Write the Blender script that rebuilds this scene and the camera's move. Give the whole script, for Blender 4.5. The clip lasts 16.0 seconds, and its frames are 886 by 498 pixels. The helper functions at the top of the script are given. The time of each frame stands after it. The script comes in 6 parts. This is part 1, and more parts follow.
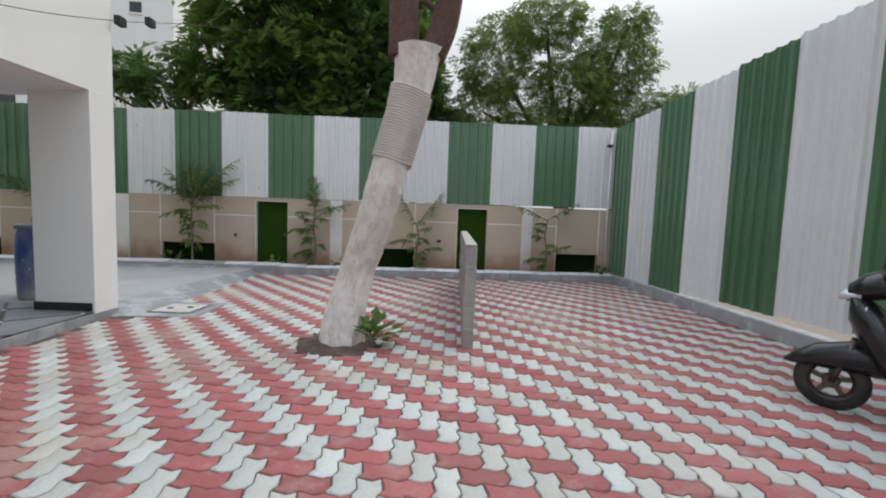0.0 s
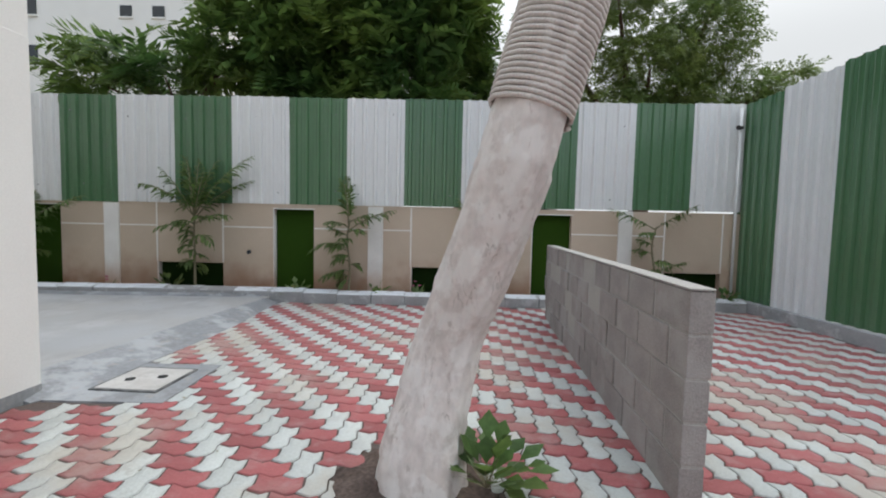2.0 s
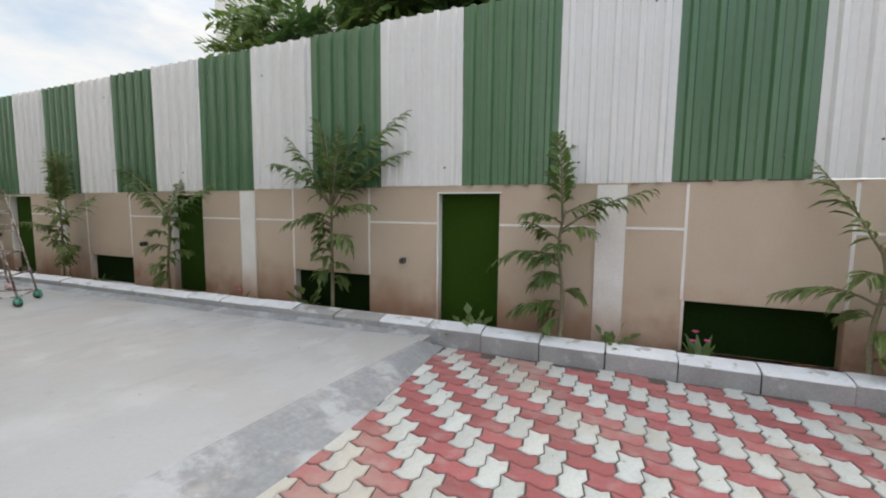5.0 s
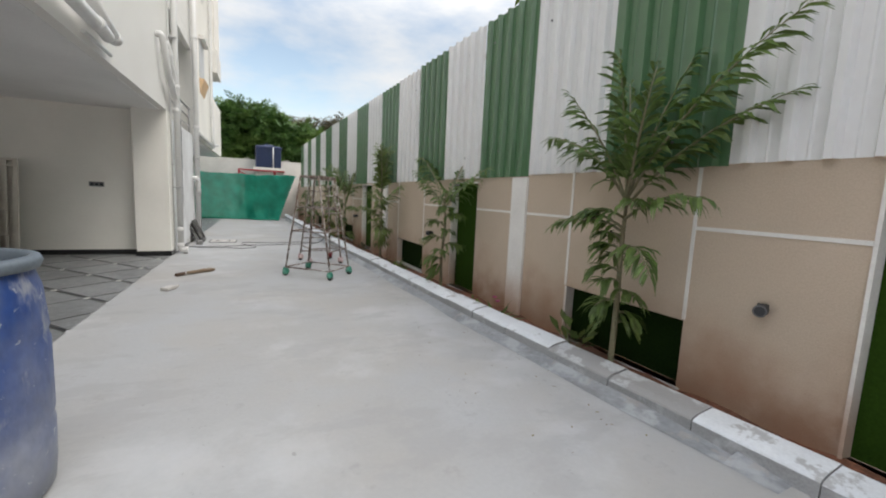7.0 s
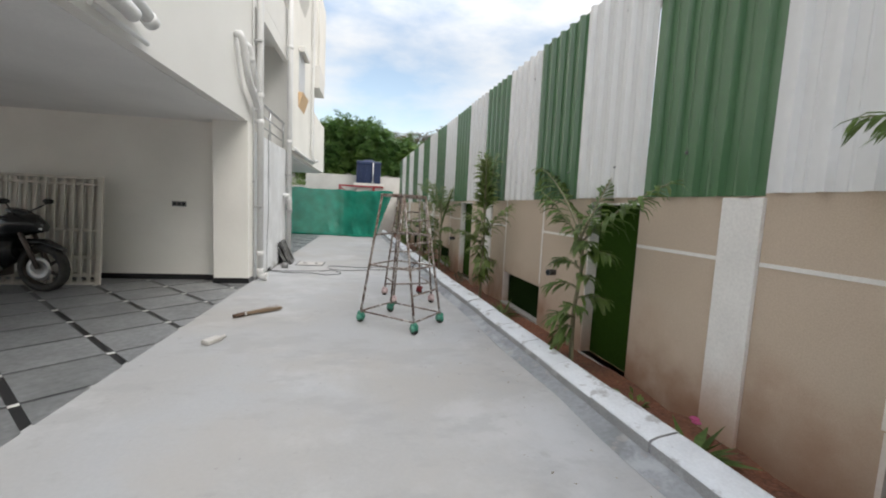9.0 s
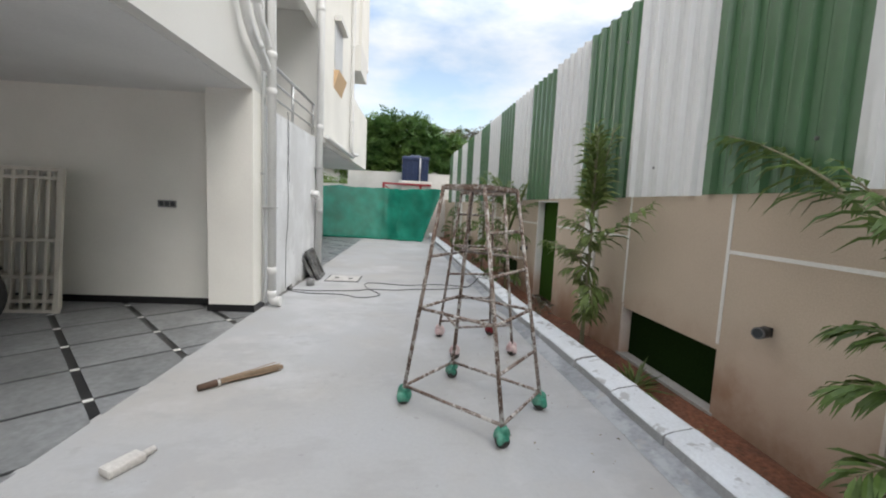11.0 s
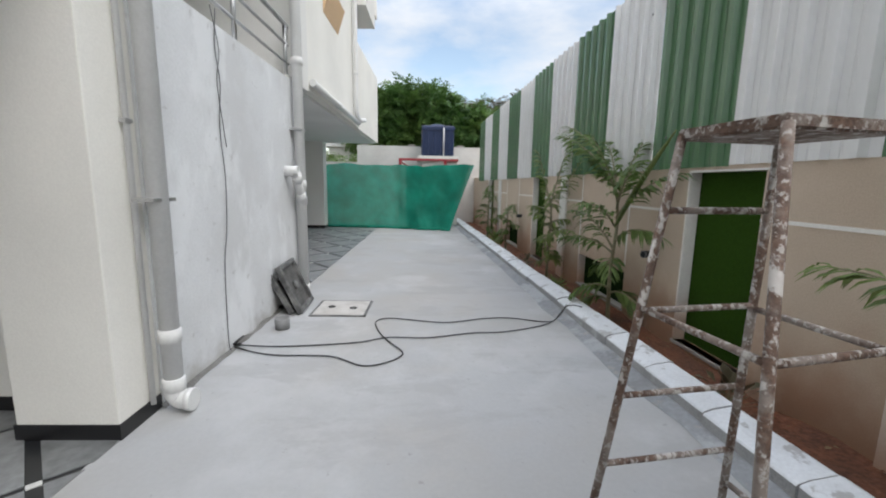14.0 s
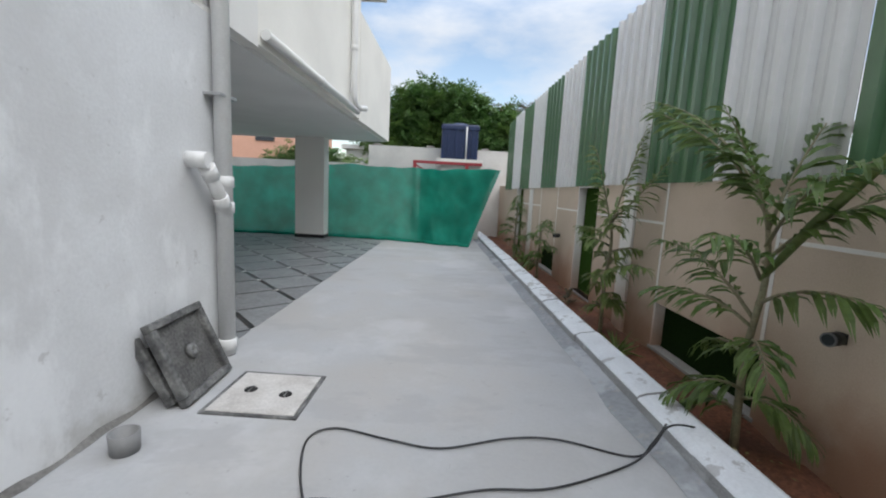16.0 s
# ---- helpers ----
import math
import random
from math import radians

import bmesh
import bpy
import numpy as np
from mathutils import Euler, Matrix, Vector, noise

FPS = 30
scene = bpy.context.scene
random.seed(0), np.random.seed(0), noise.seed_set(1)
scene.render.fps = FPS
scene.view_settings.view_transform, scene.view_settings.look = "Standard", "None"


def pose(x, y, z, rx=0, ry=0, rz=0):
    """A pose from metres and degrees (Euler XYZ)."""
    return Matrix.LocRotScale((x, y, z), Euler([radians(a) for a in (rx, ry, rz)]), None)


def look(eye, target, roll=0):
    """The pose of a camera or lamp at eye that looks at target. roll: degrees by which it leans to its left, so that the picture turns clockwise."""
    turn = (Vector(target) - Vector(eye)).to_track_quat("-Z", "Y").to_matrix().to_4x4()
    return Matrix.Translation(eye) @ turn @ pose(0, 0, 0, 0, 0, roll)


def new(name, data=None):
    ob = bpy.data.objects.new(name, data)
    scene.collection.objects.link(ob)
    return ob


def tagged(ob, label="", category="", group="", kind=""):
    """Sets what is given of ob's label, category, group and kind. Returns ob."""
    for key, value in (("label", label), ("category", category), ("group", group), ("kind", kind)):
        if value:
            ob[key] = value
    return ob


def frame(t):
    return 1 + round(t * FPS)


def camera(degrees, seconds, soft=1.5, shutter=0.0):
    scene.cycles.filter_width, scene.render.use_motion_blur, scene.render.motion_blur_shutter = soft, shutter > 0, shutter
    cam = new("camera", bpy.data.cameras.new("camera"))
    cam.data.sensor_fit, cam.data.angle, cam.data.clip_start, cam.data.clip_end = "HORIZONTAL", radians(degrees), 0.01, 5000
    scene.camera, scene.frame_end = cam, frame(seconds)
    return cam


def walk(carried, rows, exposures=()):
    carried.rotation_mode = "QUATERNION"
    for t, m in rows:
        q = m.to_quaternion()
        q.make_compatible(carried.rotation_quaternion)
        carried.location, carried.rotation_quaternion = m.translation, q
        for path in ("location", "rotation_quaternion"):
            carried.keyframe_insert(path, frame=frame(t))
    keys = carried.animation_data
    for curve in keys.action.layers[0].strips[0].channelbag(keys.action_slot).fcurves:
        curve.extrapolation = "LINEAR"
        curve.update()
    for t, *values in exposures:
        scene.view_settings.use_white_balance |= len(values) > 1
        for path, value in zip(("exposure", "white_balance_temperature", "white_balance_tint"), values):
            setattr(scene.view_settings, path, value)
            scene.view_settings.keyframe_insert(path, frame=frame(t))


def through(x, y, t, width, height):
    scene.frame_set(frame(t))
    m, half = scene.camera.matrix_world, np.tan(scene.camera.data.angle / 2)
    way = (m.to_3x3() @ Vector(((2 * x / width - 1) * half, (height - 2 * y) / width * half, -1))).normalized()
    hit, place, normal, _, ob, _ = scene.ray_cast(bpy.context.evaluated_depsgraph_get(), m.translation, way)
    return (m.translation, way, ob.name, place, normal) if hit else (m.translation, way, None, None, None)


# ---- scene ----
# The plan below is written in plan units; one unit is UNIT metres.
UNIT = 0.88
cam = camera(93.8, 16.0, 2.0)
METRES, EYE, TILT, LEAN, TURN = 17.647 * UNIT, 1.5 * UNIT, 0.0, 0.0, -3.3
ROWS = [
    (0.0, 0.0, 0.0, 0.0, 0.16, -4.45, -2.08),
    (0.5, -0.0124, 0.0349, 0.0005, 1.65, -4.31, -2.32),
    (1.0, -0.0278, 0.0686, 0.0013, 1.99, -4.07, -2.24),
    (1.5, -0.0372, 0.1043, 0.001, 2.84, -3.7, -1.83),
    (2.0, -0.0515, 0.1372, 0.0003, 3.41, -3.47, -1.3),
    (2.5, -0.0659, 0.1681, 0.0008, 3.76, -3.75, -0.73),
    (3.0, -0.0802, 0.2002, 0.0014, 5.07, -4.03, -0.44),
    (5.5, -0.1488, 0.349, 0.0013, 36.01, -5.73, -0.78),
    (6.0, -0.1658, 0.3724, 0.0004, 47.81, -5.27, -1.46),
    (6.5, -0.1828, 0.3932, -0.0004, 58.49, -6.43, -2.0),
    (7.0, -0.2007, 0.4115, 0.0, 66.95, -7.1, -2.58),
    (7.5, -0.2248, 0.42, -0.0006, 72.3, -6.86, -2.9),
    (8.0, -0.2515, 0.4275, -0.0012, 76.33, -6.78, -2.89),
    (8.5, -0.2793, 0.4344, 0.0051, 78.8, -6.51, -2.81),
    (9.0, -0.307, 0.4346, 0.0073, 80.4, -5.89, -2.7),
    (11.5, -0.4692, 0.4305, 0.0056, 88.31, -6.61, -2.52),
    (12.0, -0.4997, 0.4293, 0.005, 90.18, -7.1, -2.36),
    (12.5, -0.5284, 0.4274, 0.0054, 91.52, -7.72, -2.01),
    (13.0, -0.5572, 0.4205, 0.0059, 91.3, -8.31, -1.61),
    (13.5, -0.5875, 0.4167, 0.0048, 90.42, -8.79, -1.03),
    (14.0, -0.6157, 0.4141, 0.0047, 88.73, -8.97, -0.98),
    (14.5, -0.6451, 0.4123, 0.0052, 87.05, -9.09, -1.21),
    (15.0, -0.6747, 0.4174, 0.0055, 86.93, -8.74, -1.75),
    (15.5, -0.7044, 0.4203, 0.0036, 87.56, -8.45, -2.42),
    (16.0, -0.7319, 0.4252, 0.004, 92.2, -8.03, -2.88),
]
walk(cam, [(t, pose(0, 0, EYE, TILT, LEAN, TURN) @ pose(METRES * x, METRES * y, METRES * z, 90 + pitch, roll, yaw)) for t, x, y, z, yaw, pitch, roll in ROWS],
     exposures=[(0.0, -0.1, 6520, 8), (3.0, 0.06, 6520, 8), (5.5, 0.25, 6900, 10), (6.5, 0.18, 6880, 10), (8.0, 0.24, 6850, 10), (11.5, 0.36, 6680, 10), (13.0, 0.33, 6600, 10), (14.5, 0.18, 6420, 10), (16.0, 0.14, 6330, 10)])

# ---- sky and sun ----
world = bpy.data.worlds.new("sky")
scene.world = world
world.use_nodes = True
wn, wl = world.node_tree.nodes, world.node_tree.links
wn.clear()
w_out = wn.new("ShaderNodeOutputWorld")
w_bg = wn.new("ShaderNodeBackground")
w_sky = wn.new("ShaderNodeTexSky")
w_sky.sky_type = "NISHITA"
w_sky.sun_disc = False
w_sky.sun_elevation = radians(52)
w_sky.sun_rotation = radians(55)
w_sky.dust_density = 1.5
w_co = wn.new("ShaderNodeTexCoord")
w_map = wn.new("ShaderNodeMapping")
w_map.inputs["Scale"].default_value = (1.0, 1.0, 2.6)
w_map.inputs["Location"].default_value = (0.35, 0.1, 0.0)
w_noise = wn.new("ShaderNodeTexNoise")
w_noise.inputs["Scale"].default_value = 2.1
w_noise.inputs["Detail"].default_value = 8.0
w_noise.inputs["Roughness"].default_value = 0.55
w_ramp = wn.new("ShaderNodeValToRGB")
w_ramp.color_ramp.elements[0].position = 0.40
w_ramp.color_ramp.elements[1].position = 0.60
w_mix = wn.new("ShaderNodeMix")
w_mix.data_type = "RGBA"
w_mix.inputs["B"].default_value = (7.9, 8.1, 8.4, 1.0)
w_gain = wn.new("ShaderNodeMix")
w_gain.data_type = "RGBA"
w_gain.blend_type = "MULTIPLY"
w_gain.inputs["Factor"].default_value = 1.0
w_gain.inputs["B"].default_value = (2.3, 2.1, 1.85, 1.0)
wl.new(w_co.outputs["Generated"], w_map.inputs["Vector"])
wl.new(w_map.outputs["Vector"], w_noise.inputs["Vector"])
wl.new(w_noise.outputs["Fac"], w_ramp.inputs["Fac"])
wl.new(w_sky.outputs["Color"], w_gain.inputs["A"])
wl.new(w_gain.outputs["Result"], w_mix.inputs["A"])
w_dot = wn.new("ShaderNodeVectorMath")
w_dot.operation = "DOT_PRODUCT"
w_dot.inputs[1].default_value = (0.75, 0.65, 0.0)
w_haze = wn.new("ShaderNodeMapRange")
w_haze.interpolation_type = "SMOOTHSTEP"
w_haze.inputs["From Min"].default_value, w_haze.inputs["From Max"].default_value = -0.1, 0.75
w_sum = wn.new("ShaderNodeMath")
w_sum.operation = "ADD"
w_sum.use_clamp = True
wl.new(w_co.outputs["Generated"], w_dot.inputs[0])
wl.new(w_dot.outputs["Value"], w_haze.inputs["Value"])
wl.new(w_haze.outputs["Result"], w_sum.inputs[0])
wl.new(w_ramp.outputs["Color"], w_sum.inputs[1])
wl.new(w_sum.outputs["Value"], w_mix.inputs["Factor"])
wl.new(w_mix.outputs["Result"], w_bg.inputs["Color"])
wl.new(w_bg.outputs["Background"], w_out.inputs["Surface"])
w_sep = wn.new("ShaderNodeSeparateXYZ")
w_rise = wn.new("ShaderNodeMapRange")
w_rise.interpolation_type = "SMOOTHSTEP"
w_rise.inputs["From Min"].default_value, w_rise.inputs["From Max"].default_value = 0.3, 0.75
w_rise.inputs["To Min"].default_value, w_rise.inputs["To Max"].default_value = 1.0, 2.55
w_str = wn.new("ShaderNodeMath")
w_str.operation = "MULTIPLY"
w_str.inputs[1].default_value = 0.10
wl.new(w_co.outputs["Generated"], w_sep.inputs["Vector"])
wl.new(w_sep.outputs["Z"], w_rise.inputs["Value"])
wl.new(w_rise.outputs["Result"], w_str.inputs[0])
wl.new(w_str.outputs["Value"], w_bg.inputs["Strength"])
sun_data = bpy.data.lights.new("sun", "SUN")
sun_data.energy, sun_data.angle, sun_data.color = 0.9, radians(30), (1.0, 0.97, 0.93)
sun = new("sun", sun_data)
sun.matrix_world = look((26, 18, 40), (0, 0, 0))

# ---- materials ----
def material(name, color, rough=0.7, metal=0.0, spread=0.12, grain=40.0, blotch=2.0, bump=0.15, bump_scale=None, other=None, amount=0.35, per_piece=0.0, spec=None, sheen_dirt=None, stretch=(1, 1, 1)):
    """A surface with fine grain, broad blotches towards another colour, relief, and a chance change of tone for each piece."""
    m = bpy.data.materials.new(name)
    m.use_nodes = True
    n, l = m.node_tree.nodes, m.node_tree.links
    b = n["Principled BSDF"]
    co = n.new("ShaderNodeTexCoord")
    mp = n.new("ShaderNodeMapping")
    mp.inputs["Scale"].default_value = stretch
    l.new(co.outputs["Object"], mp.inputs["Vector"])
    fine, broad = n.new("ShaderNodeTexNoise"), n.new("ShaderNodeTexNoise")
    for node, scale, detail in ((fine, grain, 6), (broad, blotch, 5)):
        node.inputs["Scale"].default_value, node.inputs["Detail"].default_value = scale, detail
        l.new(mp.outputs["Vector"], node.inputs["Vector"])
    ramp = n.new("ShaderNodeValToRGB")
    ramp.color_ramp.elements[0].position, ramp.color_ramp.elements[1].position = 0.38, 0.68
    l.new(broad.outputs["Fac"], ramp.inputs["Fac"])
    mix = n.new("ShaderNodeMix")
    mix.data_type = "RGBA"
    mix.inputs["A"].default_value = (*color, 1)
    mix.inputs["B"].default_value = (*(other or [c * 0.75 for c in color]), 1)
    scale = n.new("ShaderNodeMath")
    scale.operation = "MULTIPLY"
    scale.inputs[1].default_value = amount
    l.new(ramp.outputs["Color"], scale.inputs[0])
    l.new(scale.outputs["Value"], mix.inputs["Factor"])
    hsv = n.new("ShaderNodeHueSaturation")
    value = n.new("ShaderNodeMapRange")
    value.inputs["To Min"].default_value, value.inputs["To Max"].default_value = 1 - spread, 1 + spread
    value.inputs["From Min"].default_value, value.inputs["From Max"].default_value = 0.3, 0.7
    l.new(fine.outputs["Fac"], value.inputs["Value"])
    last = value.outputs["Result"]
    if per_piece:
        info = n.new("ShaderNodeObjectInfo")
        geo = n.new("ShaderNodeNewGeometry")
        both = n.new("ShaderNodeMath")
        both.operation = "ADD"
        l.new(info.outputs["Random"], both.inputs[0])
        l.new(geo.outputs["Random Per Island"], both.inputs[1])
        part_of = n.new("ShaderNodeMath")
        part_of.operation = "FRACT"
        l.new(both.outputs["Value"], part_of.inputs[0])
        tone = n.new("ShaderNodeMapRange")
        tone.inputs["To Min"].default_value, tone.inputs["To Max"].default_value = 1 - per_piece, 1 + per_piece
        l.new(part_of.outputs["Value"], tone.inputs["Value"])
        product = n.new("ShaderNodeMath")
        product.operation = "MULTIPLY"
        l.new(last, product.inputs[0])
        l.new(tone.outputs["Result"], product.inputs[1])
        last = product.outputs["Value"]
    l.new(last, hsv.inputs["Value"])
    l.new(mix.outputs["Result"], hsv.inputs["Color"])
    l.new(hsv.outputs["Color"], b.inputs["Base Color"])
    b.inputs["Roughness"].default_value, b.inputs["Metallic"].default_value = rough, metal
    if spec is not None:
        b.inputs["Specular IOR Level"].default_value = spec
    if bump:
        relief = n.new("ShaderNodeBump")
        relief.inputs["Strength"].default_value, relief.inputs["Distance"].default_value = bump, 0.01
        source = fine
        if bump_scale:
            source = n.new("ShaderNodeTexNoise")
            source.inputs["Scale"].default_value, source.inputs["Detail"].default_value = bump_scale, 6
            l.new(mp.outputs["Vector"], source.inputs["Vector"])
        l.new(source.outputs["Fac"], relief.inputs["Height"])
        l.new(relief.outputs["Normal"], b.inputs["Normal"])
    return m


GREEN_SHEET = material("green_sheet", (0.075, 0.168, 0.08), 0.24, 0.0, 0.03, 14, 1.2, 0.02, amount=0.2, per_piece=0.07, spec=0.9)
WHITE_SHEET = material("white_sheet", (0.74, 0.745, 0.74), 0.24, 0.0, 0.02, 14, 1.2, 0.02, other=(0.66, 0.65, 0.63), amount=0.35, per_piece=0.05, spec=0.9)
BEIGE = material("beige_plaster", (0.535, 0.435, 0.335), 0.9, 0, 0.06, 120, 1.3, 0.2, amount=0.3)
TRIM_WHITE = material("white_groove_paint", (0.78, 0.76, 0.72), 0.85, 0, 0.06, 60, 3, 0.1)
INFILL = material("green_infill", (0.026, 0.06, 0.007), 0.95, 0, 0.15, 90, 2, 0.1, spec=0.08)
WHITE_WALL = material("white_wall_paint", (0.76, 0.75, 0.72), 0.85, 0, 0.03, 90, 0.9, 0.12, other=(0.68, 0.66, 0.62), amount=0.35)
PUTTY = material("putty_wall", (0.72, 0.73, 0.74), 0.8, 0, 0.04, 50, 1.6, 0.12, other=(0.52, 0.52, 0.52), amount=0.45)
CEILING = material("ceiling_paint", (0.79, 0.79, 0.78), 0.9, 0, 0.03, 60, 1, 0.08)
CREAM = material("cream_paint", (0.85, 0.83, 0.775), 0.85, 0, 0.03, 90, 1, 0.1)
BLACK_SKIRT = material("black_granite", (0.012, 0.012, 0.013), 0.3, 0, 0.2, 200, 20, 0.0)
DRIVE = material("cement_screed", (0.395, 0.4, 0.404), 0.75, 0, 0.025, 45, 0.9, 0.1, other=(0.36, 0.345, 0.32), amount=0.6, bump_scale=14)
RAMP = material("wet_cement", (0.29, 0.297, 0.305), 0.8, 0, 0.12, 30, 2.6, 0.25, other=(0.2, 0.21, 0.22), amount=0.6)
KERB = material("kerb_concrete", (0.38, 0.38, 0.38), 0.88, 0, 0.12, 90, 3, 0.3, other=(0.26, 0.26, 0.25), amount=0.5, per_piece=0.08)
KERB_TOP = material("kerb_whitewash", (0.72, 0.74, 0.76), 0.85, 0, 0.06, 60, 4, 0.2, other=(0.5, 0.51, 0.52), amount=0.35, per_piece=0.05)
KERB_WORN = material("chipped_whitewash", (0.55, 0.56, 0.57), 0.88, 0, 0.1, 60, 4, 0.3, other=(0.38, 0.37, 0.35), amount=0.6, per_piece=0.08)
SOIL = material("red_soil", (0.19, 0.075, 0.04), 0.95, 0, 0.35, 40, 4, 0.8, other=(0.09, 0.045, 0.03), amount=0.7)
GROUND = material("dusty_ground", (0.30, 0.25, 0.20), 0.95, 0, 0.15, 20, 0.3, 0.5)
SAND = material("joint_sand", (0.11, 0.085, 0.075), 0.95, 0, 0.2, 60, 3, 0.3)
RED_PAVER = material("red_paver", (0.33, 0.096, 0.098), 0.8, 0, 0.1, 70, 1.2, 0.25, other=(0.32, 0.14, 0.12), amount=0.5, per_piece=0.16)
WHITE_PAVER = material("pale_paver", (0.48, 0.505, 0.485), 0.8, 0, 0.08, 70, 1.2, 0.25, other=(0.46, 0.42, 0.36), amount=0.4, per_piece=0.12)
BLOCK = material("concrete_block", (0.33, 0.30, 0.28), 0.92, 0, 0.15, 110, 6, 0.45, other=(0.22, 0.2, 0.19), amount=0.5, per_piece=0.12)
MORTAR = material("mortar", (0.40, 0.38, 0.35), 0.95, 0, 0.12, 90, 5, 0.3)
TRUNK_WHITE = material("limewashed_bark", (0.66, 0.60, 0.56), 0.9, 0, 0.1, 30, 5.0, 1.0, other=(0.48, 0.41, 0.37), amount=0.5, bump_scale=13, stretch=(1, 1, 0.6))
BARK = material("brown_bark", (0.10, 0.055, 0.04), 0.9, 0, 0.25, 30, 4, 0.7)
ROPE = material("pale_rope", (0.62, 0.565, 0.52), 0.9, 0, 0.15, 120, 5, 0.4)
WINDOW_DARK = material("dark_glass", (0.03, 0.035, 0.04), 0.15, 0, 0.1, 20, 2, 0.0)
PALE_PANEL = material("pale_panel", (0.56, 0.57, 0.58), 0.5, 0, 0.05, 20, 2, 0.05)
ORANGE = material("orange_paint", (0.72, 0.50, 0.30), 0.8, 0, 0.05, 60, 2, 0.1)
STEEL = material("brushed_steel", (0.55, 0.55, 0.55), 0.35, 0.9, 0.1, 80, 5, 0.05)
STEEL_GREY = material("grey_plastic", (0.22, 0.22, 0.22), 0.5, 0, 0.05, 80, 5, 0.05)
PVC = material("white_pvc", (0.74, 0.74, 0.73), 0.4, 0, 0.04, 60, 4, 0.06, other=(0.62, 0.61, 0.59), amount=0.4)
MORTAR_DARK = material("dark_mortar", (0.20, 0.195, 0.185), 0.95, 0, 0.2, 60, 5, 0.6, other=(0.09, 0.085, 0.08), amount=0.7)
CABLE_GREY = material("grey_cable", (0.12, 0.12, 0.12), 0.6, 0, 0.1, 80, 5, 0.0)


def leaf_material(name, color, other, through=0.25, rough=0.5):
    """Leaves: a gloss, a different tone for each leaf, and some light let through."""
    m = material(name, color, rough, 0, 0.18, 30, 0.6, 0.0, other=other, amount=0.7, per_piece=0.3)
    n, l = m.node_tree.nodes, m.node_tree.links
    b, out = n["Principled BSDF"], n["Material Output"]
    thin = n.new("ShaderNodeBsdfTranslucent")
    l.new(b.inputs["Base Color"].links[0].from_socket, thin.inputs["Color"])
    blend = n.new("ShaderNodeMixShader")
    blend.inputs["Fac"].default_value = through
    l.new(b.outputs["BSDF"], blend.inputs[1])
    l.new(thin.outputs["BSDF"], blend.inputs[2])
    l.new(blend.outputs["Shader"], out.inputs["Surface"])
    return m


LEAF_DARK = leaf_material("dark_leaves", (0.07, 0.145, 0.04), (0.24, 0.32, 0.07), 0.42)
LEAF_LIGHT = leaf_material("light_leaves", (0.13, 0.2, 0.055), (0.26, 0.3, 0.09), 0.35)
LEAF_FAR = leaf_material("far_leaves", (0.07, 0.15, 0.04), (0.18, 0.27, 0.065))
LEAF_BROWN = leaf_material("brownish_leaves", (0.10, 0.09, 0.05), (0.16, 0.12, 0.07))
FROND = leaf_material("frond_green", (0.085, 0.15, 0.035), (0.21, 0.26, 0.075), 0.36, 0.5)
FROND_PALE = leaf_material("frond_pale", (0.13, 0.19, 0.055), (0.25, 0.29, 0.09), 0.36, 0.5)
STALK = material("palm_stalk", (0.21, 0.2, 0.12), 0.7, 0, 0.2, 60, 8, 0.3, other=(0.22, 0.16, 0.1), amount=0.6)
PINK = material("pink_petals", (0.4, 0.06, 0.16), 0.6, 0, 0.1, 40, 8, 0.0)
DRUM_BLUE = material("worn_blue_plastic", (0.018, 0.06, 0.23), 0.5, 0, 0.12, 35, 3.2, 0.15, other=(0.36, 0.37, 0.38), amount=0.55, stretch=(1, 1, 0.6))
DRUM_RIM = material("grey_blue_rim", (0.13, 0.16, 0.19), 0.5, 0, 0.1, 60, 5, 0.1)
RUSTY = material("splashed_rusty_steel", (0.14, 0.085, 0.06), 0.75, 0.0, 0.3, 90, 14, 0.35, other=(0.07, 0.045, 0.035), amount=0.7)
CLOTH_GREEN = material("green_rag", (0.018, 0.180, 0.120), 0.8, 0, 0.2, 60, 12, 0.5, other=(0.25, 0.45, 0.36), amount=0.5)
CLOTH_RED = material("red_rag", (0.20, 0.02, 0.025), 0.9, 0, 0.2, 60, 12, 0.5)
CLOTH_PINK = material("pale_rag", (0.55, 0.45, 0.44), 0.9, 0, 0.2, 60, 12, 0.5, other=(0.4, 0.2, 0.2), amount=0.6)
WOOD = material("broom_wood", (0.10, 0.06, 0.04), 0.8, 0, 0.2, 60, 10, 0.3)
STRAW = material("broom_straw", (0.24, 0.17, 0.11), 0.9, 0, 0.25, 60, 10, 0.3, per_piece=0.25)
IRON = material("cast_iron_frame", (0.07, 0.07, 0.07), 0.7, 0.1, 0.3, 50, 9, 0.4, other=(0.4, 0.4, 0.38), amount=0.45)
LID_PLATE = material("worn_lid_plate", (0.085, 0.083, 0.08), 0.7, 0.1, 0.35, 60, 9, 0.8, other=(0.2, 0.195, 0.185), amount=0.5, bump_scale=55)
COVER = material("cement_cover", (0.56, 0.54, 0.51), 0.85, 0, 0.1, 60, 5, 0.25, other=(0.35, 0.32, 0.29), amount=0.5)
BLACK_CABLE = material("black_cable", (0.012, 0.012, 0.013), 0.55, 0, 0.2, 60, 9, 0.0, other=(0.2, 0.2, 0.2), amount=0.2)
RUBBER = material("tyre_rubber", (0.018, 0.018, 0.018), 0.75, 0, 0.2, 60, 8, 0.2, other=(0.08, 0.07, 0.06), amount=0.5)
BLACK_PAINT = material("black_gloss_paint", (0.012, 0.013, 0.014), 0.18, 0, 0.05, 30, 3, 0.0)
